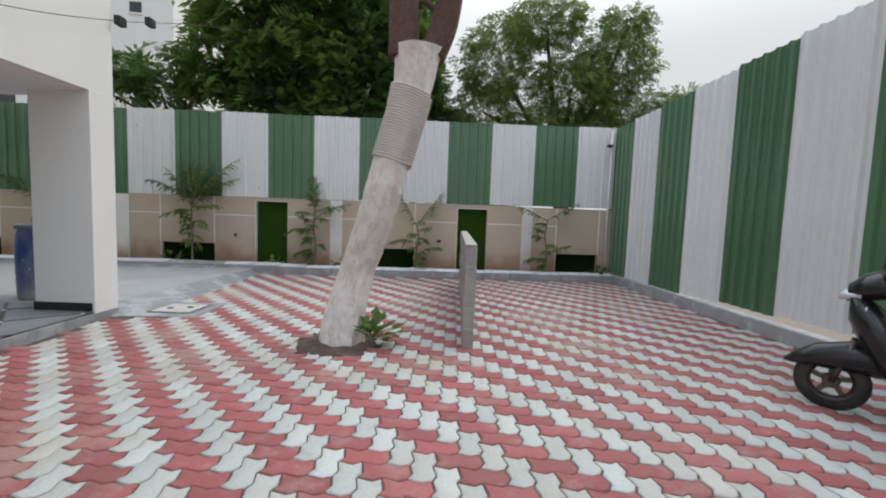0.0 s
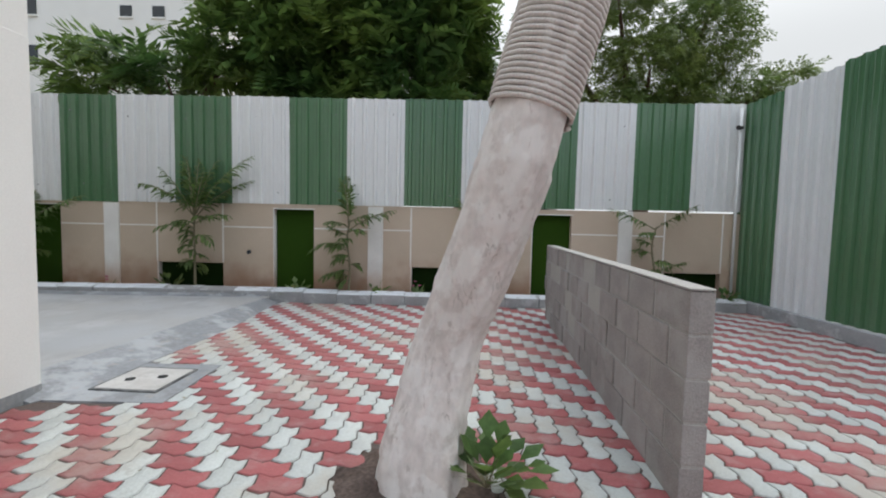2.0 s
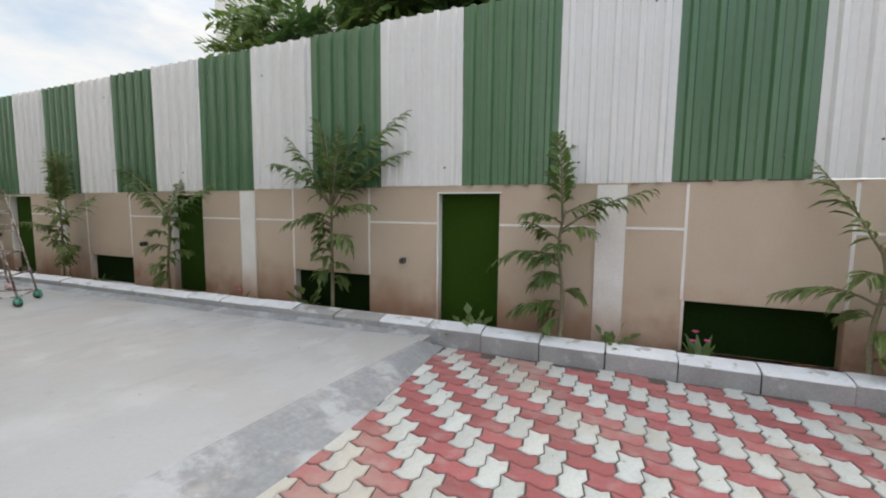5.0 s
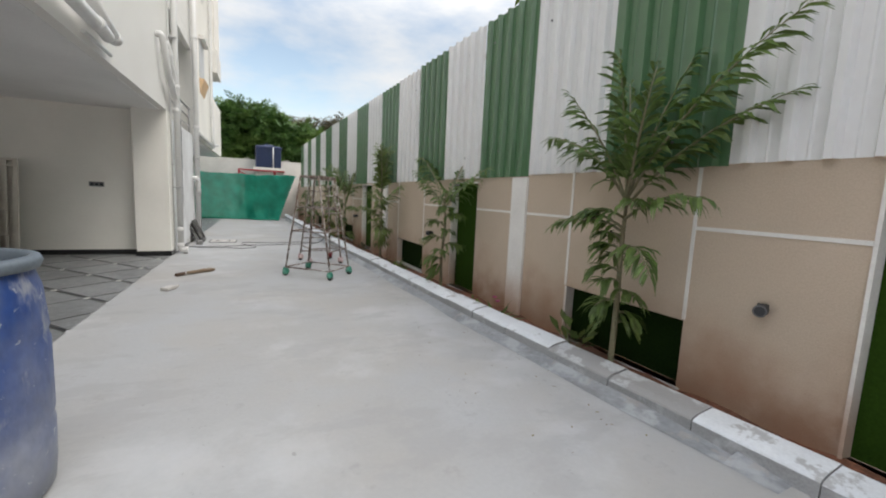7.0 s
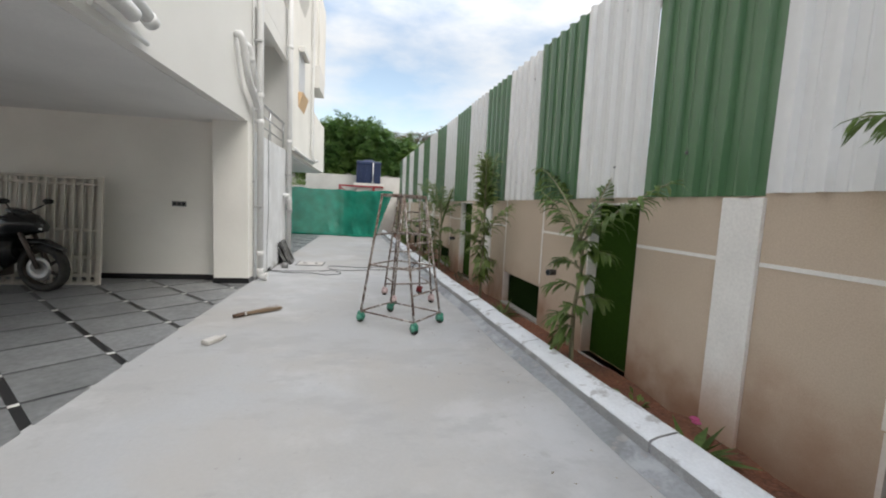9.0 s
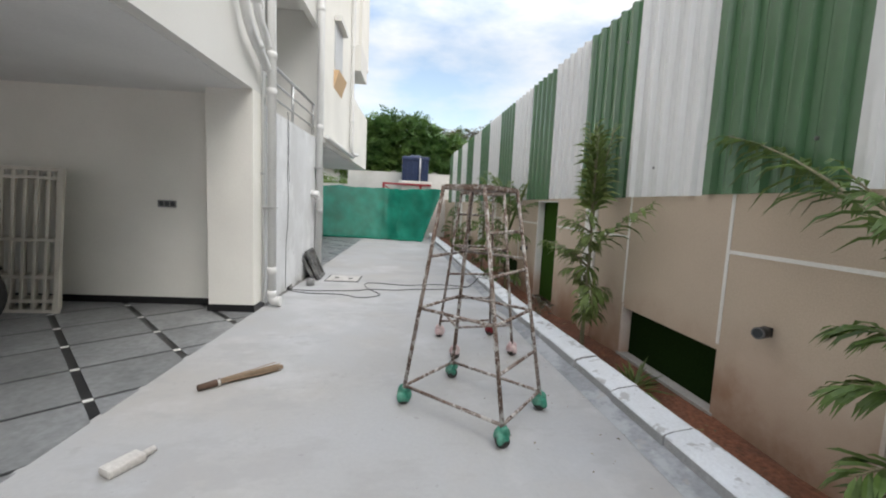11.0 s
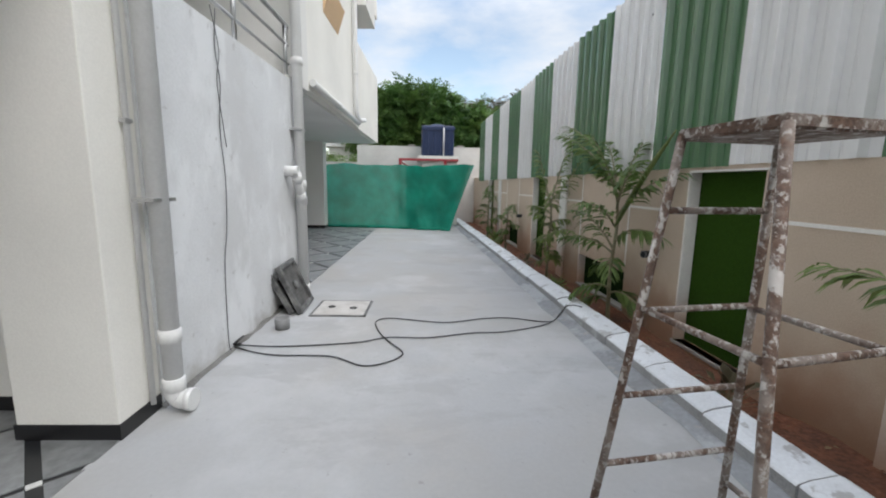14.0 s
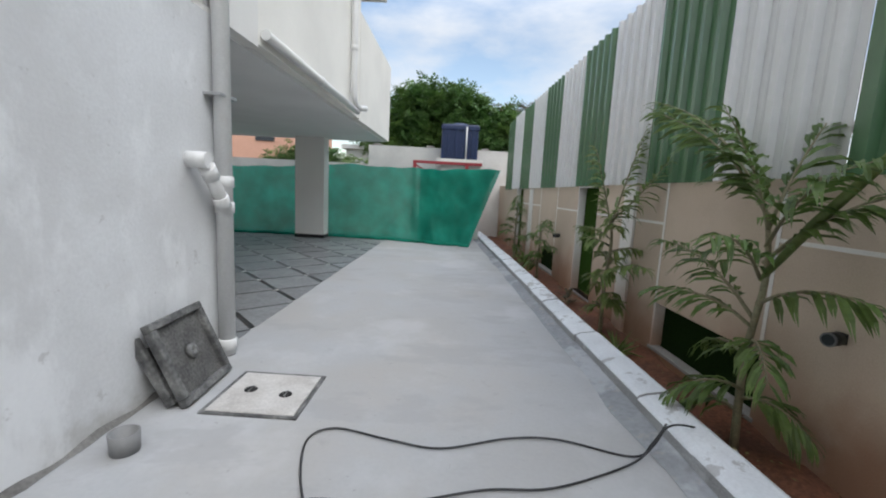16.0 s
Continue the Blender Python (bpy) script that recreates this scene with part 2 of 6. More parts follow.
DARK_PLASTIC = material("dark_plastic", (0.02, 0.02, 0.02), 0.55, 0, 0.1, 60, 4, 0.1)
CHROME = material("chrome", (0.7, 0.7, 0.7), 0.15, 1.0, 0.05, 30, 3, 0.0)
ALLOY = material("dark_alloy", (0.12, 0.10, 0.09), 0.4, 0.7, 0.1, 60, 5, 0.1)
LENS = material("lamp_lens", (0.75, 0.78, 0.8), 0.1, 0.2, 0.05, 30, 3, 0.0)
GRILLE = material("cream_grille_paint", (0.66, 0.62, 0.55), 0.6, 0, 0.06, 60, 5, 0.1, other=(0.45, 0.41, 0.36), amount=0.4)
SLATE = material("grey_slate_tile", (0.225, 0.232, 0.236), 0.42, 0, 0.2, 22, 3.0, 0.15, other=(0.14, 0.143, 0.145), amount=0.6, per_piece=0.14)
DARK_BAND = material("black_band_tile", (0.018, 0.019, 0.021), 0.35, 0, 0.2, 60, 6, 0.05)
WHITE_SQUARE = material("white_square_tile", (0.7, 0.7, 0.68), 0.4, 0, 0.05, 60, 6, 0.05)
TANK_BLUE = material("navy_tank_plastic", (0.013, 0.028, 0.085), 0.4, 0, 0.1, 40, 3, 0.1)
RED_STEEL = material("red_oxide_steel", (0.35, 0.04, 0.05), 0.6, 0, 0.1, 60, 5, 0.1)
PINK_WALL = material("salmon_wall", (0.62, 0.36, 0.26), 0.9, 0, 0.05, 20, 1, 0.1)
GREY_CONCRETE = material("bare_concrete", (0.33, 0.31, 0.29), 0.9, 0, 0.1, 10, 0.8, 0.2)
WEST_WALL = material("stained_white_wall", (0.66, 0.65, 0.62), 0.9, 0, 0.06, 30, 1.5, 0.2, other=(0.42, 0.40, 0.38), amount=0.5)
# Near-black colour standing in for the shade inside a hole.
HOLE_SHADE = material("hole_shade_black", (0.01, 0.01, 0.01), 0.9, 0, 0.1, 30, 3, 0.0)

NET = bpy.data.materials.new("green_shade_net")
NET.use_nodes = True
nn, nl = NET.node_tree.nodes, NET.node_tree.links
n_out, n_b = nn["Material Output"], nn["Principled BSDF"]
n_co = nn.new("ShaderNodeTexCoord")
n_fold = nn.new("ShaderNodeTexNoise")
n_fold.inputs["Scale"].default_value = 2.2
n_fold.inputs["Detail"].default_value = 6.0
n_ramp = nn.new("ShaderNodeValToRGB")
n_ramp.color_ramp.elements[0].color, n_ramp.color_ramp.elements[1].color = (0.0, 0.215, 0.145, 1), (0.008, 0.39, 0.275, 1)
n_ramp.color_ramp.elements[0].position, n_ramp.color_ramp.elements[1].position = 0.3, 0.7
n_thin, n_clear = nn.new("ShaderNodeBsdfTranslucent"), nn.new("ShaderNodeBsdfTransparent")
n_mix, n_mix2 = nn.new("ShaderNodeMixShader"), nn.new("ShaderNodeMixShader")
n_b.inputs["Roughness"].default_value = 0.7
n_mix.inputs["Fac"].default_value, n_mix2.inputs["Fac"].default_value = 0.5, 0.13
nl.new(n_co.outputs["Object"], n_fold.inputs["Vector"])
nl.new(n_fold.outputs["Fac"], n_ramp.inputs["Fac"])
nl.new(n_ramp.outputs["Color"], n_b.inputs["Base Color"])
nl.new(n_ramp.outputs["Color"], n_thin.inputs["Color"])
nl.new(n_b.outputs["BSDF"], n_mix.inputs[1])
nl.new(n_thin.outputs["BSDF"], n_mix.inputs[2])
nl.new(n_mix.outputs["Shader"], n_mix2.inputs[1])
nl.new(n_clear.outputs["BSDF"], n_mix2.inputs[2])
nl.new(n_mix2.outputs["Shader"], n_out.inputs["Surface"])
PIT = material("dark_crumbly_soil", (0.07, 0.048, 0.038), 0.95, 0, 0.4, 45, 7, 0.9, other=(0.15, 0.11, 0.09), amount=0.7)


def splash(m, height, color, ragged=0.5, scale=2.5):
    """Dirt thrown up from the ground on a wall: a ragged stain that thins out with height."""
    n, l = m.node_tree.nodes, m.node_tree.links
    b = n["Principled BSDF"]
    source = b.inputs["Base Color"].links[0].from_socket
    geo, sep, spots = n.new("ShaderNodeNewGeometry"), n.new("ShaderNodeSeparateXYZ"), n.new("ShaderNodeTexNoise")
    spots.inputs["Scale"].default_value, spots.inputs["Detail"].default_value = scale, 7
    l.new(geo.outputs["Position"], sep.inputs["Vector"])
    l.new(geo.outputs["Position"], spots.inputs["Vector"])
    up = n.new("ShaderNodeMath")
    up.operation = "MULTIPLY_ADD"
    up.inputs[1].default_value, up.inputs[2].default_value = -height * ragged * 2, height * ragged
    l.new(spots.outputs["Fac"], up.inputs[0])
    rim = n.new("ShaderNodeMath")
    rim.operation = "ADD"
    l.new(sep.outputs["Z"], rim.inputs[0])
    l.new(up.outputs["Value"], rim.inputs[1])
    fade = n.new("ShaderNodeMapRange")
    fade.interpolation_type = "SMOOTHSTEP"
    fade.inputs["From Min"].default_value, fade.inputs["From Max"].default_value = 0.0, height
    fade.inputs["To Min"].default_value, fade.inputs["To Max"].default_value = 0.75, 0.0
    l.new(rim.outputs["Value"], fade.inputs["Value"])
    mix = n.new("ShaderNodeMix")
    mix.data_type = "RGBA"
    mix.inputs["B"].default_value = (*color, 1)
    l.new(fade.outputs["Result"], mix.inputs["Factor"])
    l.new(source, mix.inputs["A"])
    l.new(mix.outputs["Result"], b.inputs["Base Color"])


splash(BEIGE, 0.8, (0.26, 0.105, 0.045))
splash(TRIM_WHITE, 0.75, (0.40, 0.20, 0.09))
splash(PUTTY, 0.3, (0.30, 0.28, 0.24), 0.8, 6)


def cracks(m, color, scale, thin, stretch):
    """Dark cracks: thin lines where a stretched noise passes its middle, broken up by a second one."""
    n, l = m.node_tree.nodes, m.node_tree.links
    b = n["Principled BSDF"]
    source = b.inputs["Base Color"].links[0].from_socket
    co, mp, tex, where = n.new("ShaderNodeTexCoord"), n.new("ShaderNodeMapping"), n.new("ShaderNodeTexNoise"), n.new("ShaderNodeTexNoise")
    mp.inputs["Scale"].default_value = stretch
    tex.inputs["Scale"].default_value, tex.inputs["Detail"].default_value = scale, 5
    where.inputs["Scale"].default_value = scale * 0.6
    l.new(co.outputs["Object"], mp.inputs["Vector"])
    l.new(mp.outputs["Vector"], tex.inputs["Vector"])
    l.new(co.outputs["Object"], where.inputs["Vector"])
    ramp, gate, both, mix = n.new("ShaderNodeValToRGB"), n.new("ShaderNodeMapRange"), n.new("ShaderNodeMath"), n.new("ShaderNodeMix")
    e = ramp.color_ramp.elements
    e[0].position, e[0].color, e[1].position, e[1].color = 0.5 - thin, (0, 0, 0, 1), 0.5 + thin, (0, 0, 0, 1)
    e.new(0.5).color = (1, 1, 1, 1)
    gate.inputs["From Min"].default_value, gate.inputs["From Max"].default_value = 0.48, 0.62
    l.new(tex.outputs["Fac"], ramp.inputs["Fac"])
    l.new(where.outputs["Fac"], gate.inputs["Value"])
    both.operation = "MULTIPLY"
    l.new(ramp.outputs["Color"], both.inputs[0])
    l.new(gate.outputs["Result"], both.inputs[1])
    mix.data_type = "RGBA"
    mix.inputs["B"].default_value = (*color, 1)
    l.new(both.outputs["Value"], mix.inputs["Factor"])
    l.new(source, mix.inputs["A"])
    l.new(mix.outputs["Result"], b.inputs["Base Color"])


cracks(TRUNK_WHITE, (0.36, 0.31, 0.27), 9.0, 0.012, (1.3, 1.3, 0.35))
splash(DRUM_BLUE, 0.55, (0.34, 0.34, 0.33), 0.7, 4)
splash(COVER, 0.05, (0.5, 0.48, 0.45))
# Darker copy of green_infill: shade inside the low vents put into the colour.
INFILL_SHADED = material("green_infill_painted_shade", (0.009, 0.022, 0.004), 0.95, 0, 0.2, 60, 3, 0.1, spec=0.08)
DRY_LEAF = material("dry_leaf", (0.16, 0.11, 0.06), 0.85, 0, 0.3, 40, 9, 0.0, other=(0.22, 0.2, 0.06), amount=0.7, per_piece=0.4)


def patches(m, color, scale, low, high, amount, stretch=(1, 1, 1)):
    """Dust, flaking or stains in irregular patches, spread over the place rather than each piece."""
    n, l = m.node_tree.nodes, m.node_tree.links
    b = n["Principled BSDF"]
    source = b.inputs["Base Color"].links[0].from_socket
    geo, mp, tex, grade, mix = n.new("ShaderNodeNewGeometry"), n.new("ShaderNodeMapping"), n.new("ShaderNodeTexNoise"), n.new("ShaderNodeMapRange"), n.new("ShaderNodeMix")
    mp.inputs["Scale"].default_value = stretch
    mp.inputs["Location"].default_value = (scale * 1.7, scale, 3.0)
    tex.inputs["Scale"].default_value, tex.inputs["Detail"].default_value, tex.inputs["Roughness"].default_value = scale, 9, 0.62
    l.new(geo.outputs["Position"], mp.inputs["Vector"])
    l.new(mp.outputs["Vector"], tex.inputs["Vector"])
    grade.interpolation_type = "SMOOTHSTEP"
    grade.inputs["From Min"].default_value, grade.inputs["From Max"].default_value = low, high
    grade.inputs["To Min"].default_value, grade.inputs["To Max"].default_value = 0.0, amount
    l.new(tex.outputs["Fac"], grade.inputs["Value"])
    mix.data_type = "RGBA"
    mix.inputs["B"].default_value = (*color, 1)
    l.new(grade.outputs["Result"], mix.inputs["Factor"])
    l.new(source, mix.inputs["A"])
    l.new(mix.outputs["Result"], b.inputs["Base Color"])


patches(DRIVE, (0.40, 0.375, 0.34), 0.8, 0.46, 0.7, 0.5)
patches(DRIVE, (0.53, 0.535, 0.54), 1.1, 0.48, 0.68, 0.45)
patches(DRIVE, (0.30, 0.29, 0.28), 5.0, 0.62, 0.74, 0.45)
patches(DRIVE, (0.335, 0.33, 0.325), 2.4, 0.53, 0.62, 0.5, (1, 0.5, 1))
patches(DRIVE, (0.25, 0.24, 0.23), 17.0, 0.66, 0.72, 0.6)
patches(PUTTY, (0.55, 0.545, 0.54), 22.0, 0.64, 0.7, 0.5)
patches(PUTTY, (0.60, 0.60, 0.60), 1.3, 0.48, 0.62, 0.6)
patches(PUTTY, (0.82, 0.83, 0.84), 2.4, 0.5, 0.62, 0.6, (1, 1, 0.5))
patches(PUTTY, (0.42, 0.41, 0.40), 9.0, 0.63, 0.7, 0.5)
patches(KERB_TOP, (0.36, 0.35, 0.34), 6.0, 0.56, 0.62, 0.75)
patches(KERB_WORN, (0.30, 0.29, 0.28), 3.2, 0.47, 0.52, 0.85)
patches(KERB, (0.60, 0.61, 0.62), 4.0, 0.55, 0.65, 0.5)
patches(RAMP, (0.45, 0.46, 0.47), 2.2, 0.5, 0.6, 0.65)
patches(RAMP, (0.19, 0.19, 0.19), 3.4, 0.54, 0.64, 0.6)
patches(RAMP, (0.36, 0.33, 0.3), 9.0, 0.56, 0.64, 0.5)
patches(RED_PAVER, (0.40, 0.33, 0.28), 1.0, 0.5, 0.68, 0.5)
patches(RED_PAVER, (0.42, 0.30, 0.29), 7.0, 0.5, 0.7, 0.35)
patches(RED_PAVER, (0.20, 0.08, 0.075), 2.6, 0.54, 0.7, 0.45)
patches(WHITE_PAVER, (0.43, 0.38, 0.31), 1.0, 0.48, 0.64, 0.6)
patches(WHITE_PAVER, (0.30, 0.28, 0.25), 9.0, 0.58, 0.7, 0.4)
patches(WHITE_PAVER, (0.36, 0.35, 0.33), 3.2, 0.58, 0.7, 0.35)
patches(DRUM_BLUE, (0.42, 0.43, 0.43), 5.0, 0.55, 0.66, 0.7, (1, 1, 0.35))
patches(DRUM_BLUE, (0.5, 0.52, 0.54), 22.0, 0.62, 0.68, 0.7)
patches(RUSTY, (0.34, 0.30, 0.27), 7.0, 0.46, 0.6, 0.6)
patches(RUSTY, (0.60, 0.58, 0.55), 22.0, 0.54, 0.61, 0.8, (1, 1, 0.7))
patches(RUSTY, (0.5, 0.47, 0.44), 60.0, 0.54, 0.6, 0.7)
patches(BLOCK, (0.40, 0.38, 0.36), 3.0, 0.5, 0.64, 0.5)
patches(BEIGE, (0.60, 0.49, 0.39), 0.8, 0.5, 0.65, 0.5)
patches(WHITE_SHEET, (0.58, 0.57, 0.54), 0.9, 0.56, 0.72, 0.3, (1, 1, 0.4))
patches(TRUNK_WHITE, (0.74, 0.70, 0.66), 7.0, 0.46, 0.56, 0.7)
patches(TRUNK_WHITE, (0.42, 0.35, 0.31), 22.0, 0.62, 0.68, 0.55, (1, 1, 0.35))
patches(COVER, (0.36, 0.34, 0.31), 6.0, 0.52, 0.66, 0.5)

# ---- building tools ----
def box(bm, x0, x1, y0, y1, z0, z1):
    """A block in bm; returns its vertices."""
    v = [bm.verts.new((x, y, z)) for z in (z0, z1) for x, y in ((x0, y0), (x1, y0), (x1, y1), (x0, y1))]
    for f in ((3, 2, 1, 0), (4, 5, 6, 7), (0, 1, 5, 4), (1, 2, 6, 5), (2, 3, 7, 6), (3, 0, 4, 7)):
        bm.faces.new([v[i] for i in f])
    return v


def block(x0, x1, y0, y1, z0, z1, bevel=0.0):
    bm = bmesh.new()
    box(bm, min(x0, x1), max(x0, x1), min(y0, y1), max(y0, y1), z0, z1)
    if bevel:
        bmesh.ops.bevel(bm, geom=bm.edges[:], offset=bevel, segments=2, affect="EDGES", profile=0.6)
    return bm


def tube(points, radius, sides=10, radii=None, close=True):
    """A round bar along points; radii may give one radius a point."""
    bm = bmesh.new()
    pts = [Vector(p) for p in points]
    rings, side = [], None
    for i, p in enumerate(pts):
        d = (pts[min(i + 1, len(pts) - 1)] - pts[max(i - 1, 0)]).normalized()
        if side is None or abs(side.dot(d)) > 0.99:
            side = d.orthogonal()
        side = (side - d * side.dot(d)).normalized()
        up = d.cross(side)
        r = radii[i] if radii else radius
        rings.append([bm.verts.new(p + r * (math.cos(a) * side + math.sin(a) * up)) for a in (2 * math.pi * k / sides for k in range(sides))])
    for a, b in zip(rings, rings[1:]):
        for k in range(sides):
            f = bm.faces.new((a[k], a[(k + 1) % sides], b[(k + 1) % sides], b[k]))
            f.smooth = True
    if close:
        bm.faces.new(rings[0][::-1])
        bm.faces.new(rings[-1])
    return bm


def lathe(profile, sides=24, close=True):
    """A turned form about z from (radius, height) pairs."""
    bm = bmesh.new()
    rings = [[bm.verts.new((r * math.cos(a), r * math.sin(a), z)) for a in (2 * math.pi * k / sides for k in range(sides))] for r, z in profile]
    for a, b in zip(rings, rings[1:]):
        for k in range(sides):
            f = bm.faces.new((a[k], a[(k + 1) % sides], b[(k + 1) % sides], b[k]))
            f.smooth = True
    if close:
        bm.faces.new(rings[0][::-1])
        bm.faces.new(rings[-1])
    return bm


def prism(outline, z0, z1):
    """An upright form over a plan outline (counter-clockwise)."""
    bm = bmesh.new()
    low = [bm.verts.new((x, y, z0)) for x, y in outline]
    high = [bm.verts.new((x, y, z1)) for x, y in outline]
    bm.faces.new(low[::-1])
    bm.faces.new(high)
    n = len(low)
    for k in range(n):
        bm.faces.new((low[k], low[(k + 1) % n], high[(k + 1) % n], high[k]))
    return bm


def smooth_path(points, steps=6):
    """Points along a soft curve through the given ones."""
    p = [Vector(q) for q in points]
    out = []
    for i in range(len(p) - 1):
        a, b, c, d = p[max(i - 1, 0)], p[i], p[i + 1], p[min(i + 2, len(p) - 1)]
        for k in range(steps):
            t = k / steps
            out.append(0.5 * (2 * b + (c - a) * t + (2 * a - 5 * b + 4 * c - d) * t * t + (3 * b - a - 3 * c + d) * t ** 3))
    return out + [p[-1]]


def mesh_of(name, bm, mats):
    me = bpy.data.meshes.new(name)
    bmesh.ops.scale(bm, vec=(UNIT, UNIT, UNIT), verts=bm.verts)
    bm.normal_update()
    bm.to_mesh(me)
    bm.free()
    for m in mats if isinstance(mats, (list, tuple)) else [mats]:
        me.materials.append(m)
    return me


def part(name, bm, mats, parent=None, label="", at=(0, 0, 0), turn=(0, 0, 0)):
    """Links a bmesh, or a finished mesh, as one object under parent, at a place in plan units."""
    me = bm if isinstance(bm, bpy.types.Mesh) else mesh_of(name, bm, mats)
    ob = new(name, me)
    ob.parent = parent
    ob.matrix_basis = pose(*(UNIT * c for c in at), *turn)
    return tagged(ob, label)


def thing(name, label, category, at=(0, 0, 0), turn=(0, 0, 0), group="", kind=""):
    """An Empty at a thing's base, in plan units."""
    ob = new(name)
    ob.empty_display_size = 0.1
    ob.matrix_basis = pose(*(UNIT * c for c in at), *turn)
    return tagged(ob, label, category, group, kind)


def structure(name, bm, mats, label, category, at=(0, 0, 0), turn=(0, 0, 0)):
    return tagged(part(name, bm, mats, None, label, at, turn), category=category, kind="structure")


def quick_mesh(name, verts, faces, mats, smooth=False):
    """A mesh straight from arrays in plan units; all faces have one number of corners."""
    verts, faces = np.asarray(verts, float) * UNIT, np.asarray(faces, int)
    me = bpy.data.meshes.new(name)
    n, k = faces.shape
    me.vertices.add(len(verts))
    me.vertices.foreach_set("co", verts.ravel())
    me.loops.add(n * k)
    me.loops.foreach_set("vertex_index", faces.ravel())
    me.polygons.add(n)
    me.polygons.foreach_set("loop_start", np.arange(n) * k)
    me.polygons.foreach_set("loop_total", np.full(n, k))
    if smooth:
        me.polygons.foreach_set("use_smooth", np.ones(n, bool))
    me.update(calc_edges=True)
    for m in mats if isinstance(mats, (list, tuple)) else [mats]:
        me.materials.append(m)
    return me

# ---- ground and paving ----
WALL_Y = 10.5          # face of the boundary wall
KERB_Y = 9.98          # face of the kerb
DRIVE_Z = 0.12         # top of the cement driveway
LEVEL_X = -24.2        # far end of the driveway
FACE = (-4.1, 5.85)    # north-east corner of the apartment building
SKEW = -3.0            # its turn against the boundary wall

def face_y(x):
    """Where the building's long face lies at x."""
    return FACE[1] + (FACE[0] - x) * math.tan(radians(-SKEW))


def kerb_y(x):
    """The kerb's face: along the wall beside the pavers, drawing away from it beside the driveway."""
    if x > -6.5:
        return KERB_Y + 0.048 * min(0, x + 3.6)
    return 9.84 + 0.022 * (x + 6.5) if x > -13 else 9.697 + 0.006 * (x + 13)


ground = structure("ground", block(-300, 300, -300, 300, -0.5, -0.05), GROUND, "dusty bare ground around the plot", "ground")
FAR_X = -27.0
drive_outline = [(-4.4, 5.84), (-4.22, 6.9), (-4.1, 8.2), (-3.9, 9.7), (-3.9, kerb_y(-3.9) + 0.03), (FAR_X, kerb_y(FAR_X) + 0.03), (FAR_X, face_y(FAR_X))]
driveway = structure("driveway", prism(drive_outline[::-1], -0.04, DRIVE_Z), DRIVE, "pale grey cement driveway with a trowelled finish", "driveway")
bm = bmesh.new()
ramp_top = [(-3.92, 9.74, DRIVE_Z + .004), (-4.12, 8.2, DRIVE_Z + .004), (-4.24, 6.9, DRIVE_Z + .004), (-4.44, 5.7, DRIVE_Z + .004), (-4.05, 5.7, 0.0), (-3.82, 6.1, 0.02), (-3.74, 6.9, 0.02), (-3.68, 7.6, 0.012), (-3.66, 8.2, 0.012), (-3.74, 9.97, 0.012)]
vs = [bm.verts.new(p) for p in ramp_top]
lo = [bm.verts.new((p[0], p[1], -0.04)) for p in ramp_top]
for k in range(4):
    bm.faces.new((vs[k], vs[k + 1], vs[8 - k], vs[9 - k]))
bm.faces.new((lo[0], lo[9], vs[9], vs[0]))
for k in range(9):
    bm.faces.new((lo[k], vs[k], vs[k + 1], lo[k + 1]))
structure("manhole_apron", block(-3.98, -3.0, 5.72, 6.62, -0.04, 0.018, 0.004), RAMP, "grey mortar apron round the manhole", "apron")
structure("ramp", bm, RAMP, "darker grey cement strip sloping down to the pavers", "ramp")
bm = bmesh.new()
gutter = [(x, kerb_y(x)) for x in [-4.04] + [-4.3 - 0.6 * k for k in range(38)]]
for (xa, ya), (xb, yb) in zip(gutter, gutter[1:]):
    wa, wb = 0.14 + 0.1 * noise.noise((xa * 1.3, 1, 0)), 0.14 + 0.1 * noise.noise((xb * 1.3, 1, 0))
    v = [bm.verts.new(p) for p in ((xa, ya + 0.01, DRIVE_Z + (0.045 if xa < -4.5 else 0.006)), (xb, yb + 0.01, DRIVE_Z + 0.045), (xb, yb - wb, DRIVE_Z + 0.003), (xa, ya - wa, DRIVE_Z + 0.003))]
    bm.faces.new(v)
    bm.faces.new([bm.verts.new((p.co.x, p.co.y, 0.08)) for p in v][::-1])
bmesh.ops.remove_doubles(bm, verts=bm.verts[:], dist=0.001)
structure("gutter_fillet", bm, RAMP, "rough darker mortar fillet along the foot of the kerb", "gutter")
bm = bmesh.new()
cols, rows_n = 150, 5
grid = [[bm.verts.new((4.93 - (4.93 - FAR_X) * i / cols, kerb_y(4.93 - (4.93 - FAR_X) * i / cols) + 0.1 + (WALL_Y + 0.005 - kerb_y(4.93 - (4.93 - FAR_X) * i / cols) - 0.1) * j / rows_n, 0.05 + 0.07 * min(1, max(0, (4.93 - (4.93 - FAR_X) * i / cols + 15) / 8)) + 0.05 * noise.noise((i * 0.7, j * 0.9, 3)) + 0.03 * noise.noise((i * 2.1, j * 2.0, 7)))) for j in range(rows_n + 1)] for i in range(cols + 1)]
for i in range(cols):
    for j in range(rows_n):
        bm.faces.new((grid[i][j], grid[i][j + 1], grid[i + 1][j + 1], grid[i + 1][j])).smooth = True
structure("bed_soil", bm, SOIL, "reddish bare soil of the narrow planting bed", "soil")

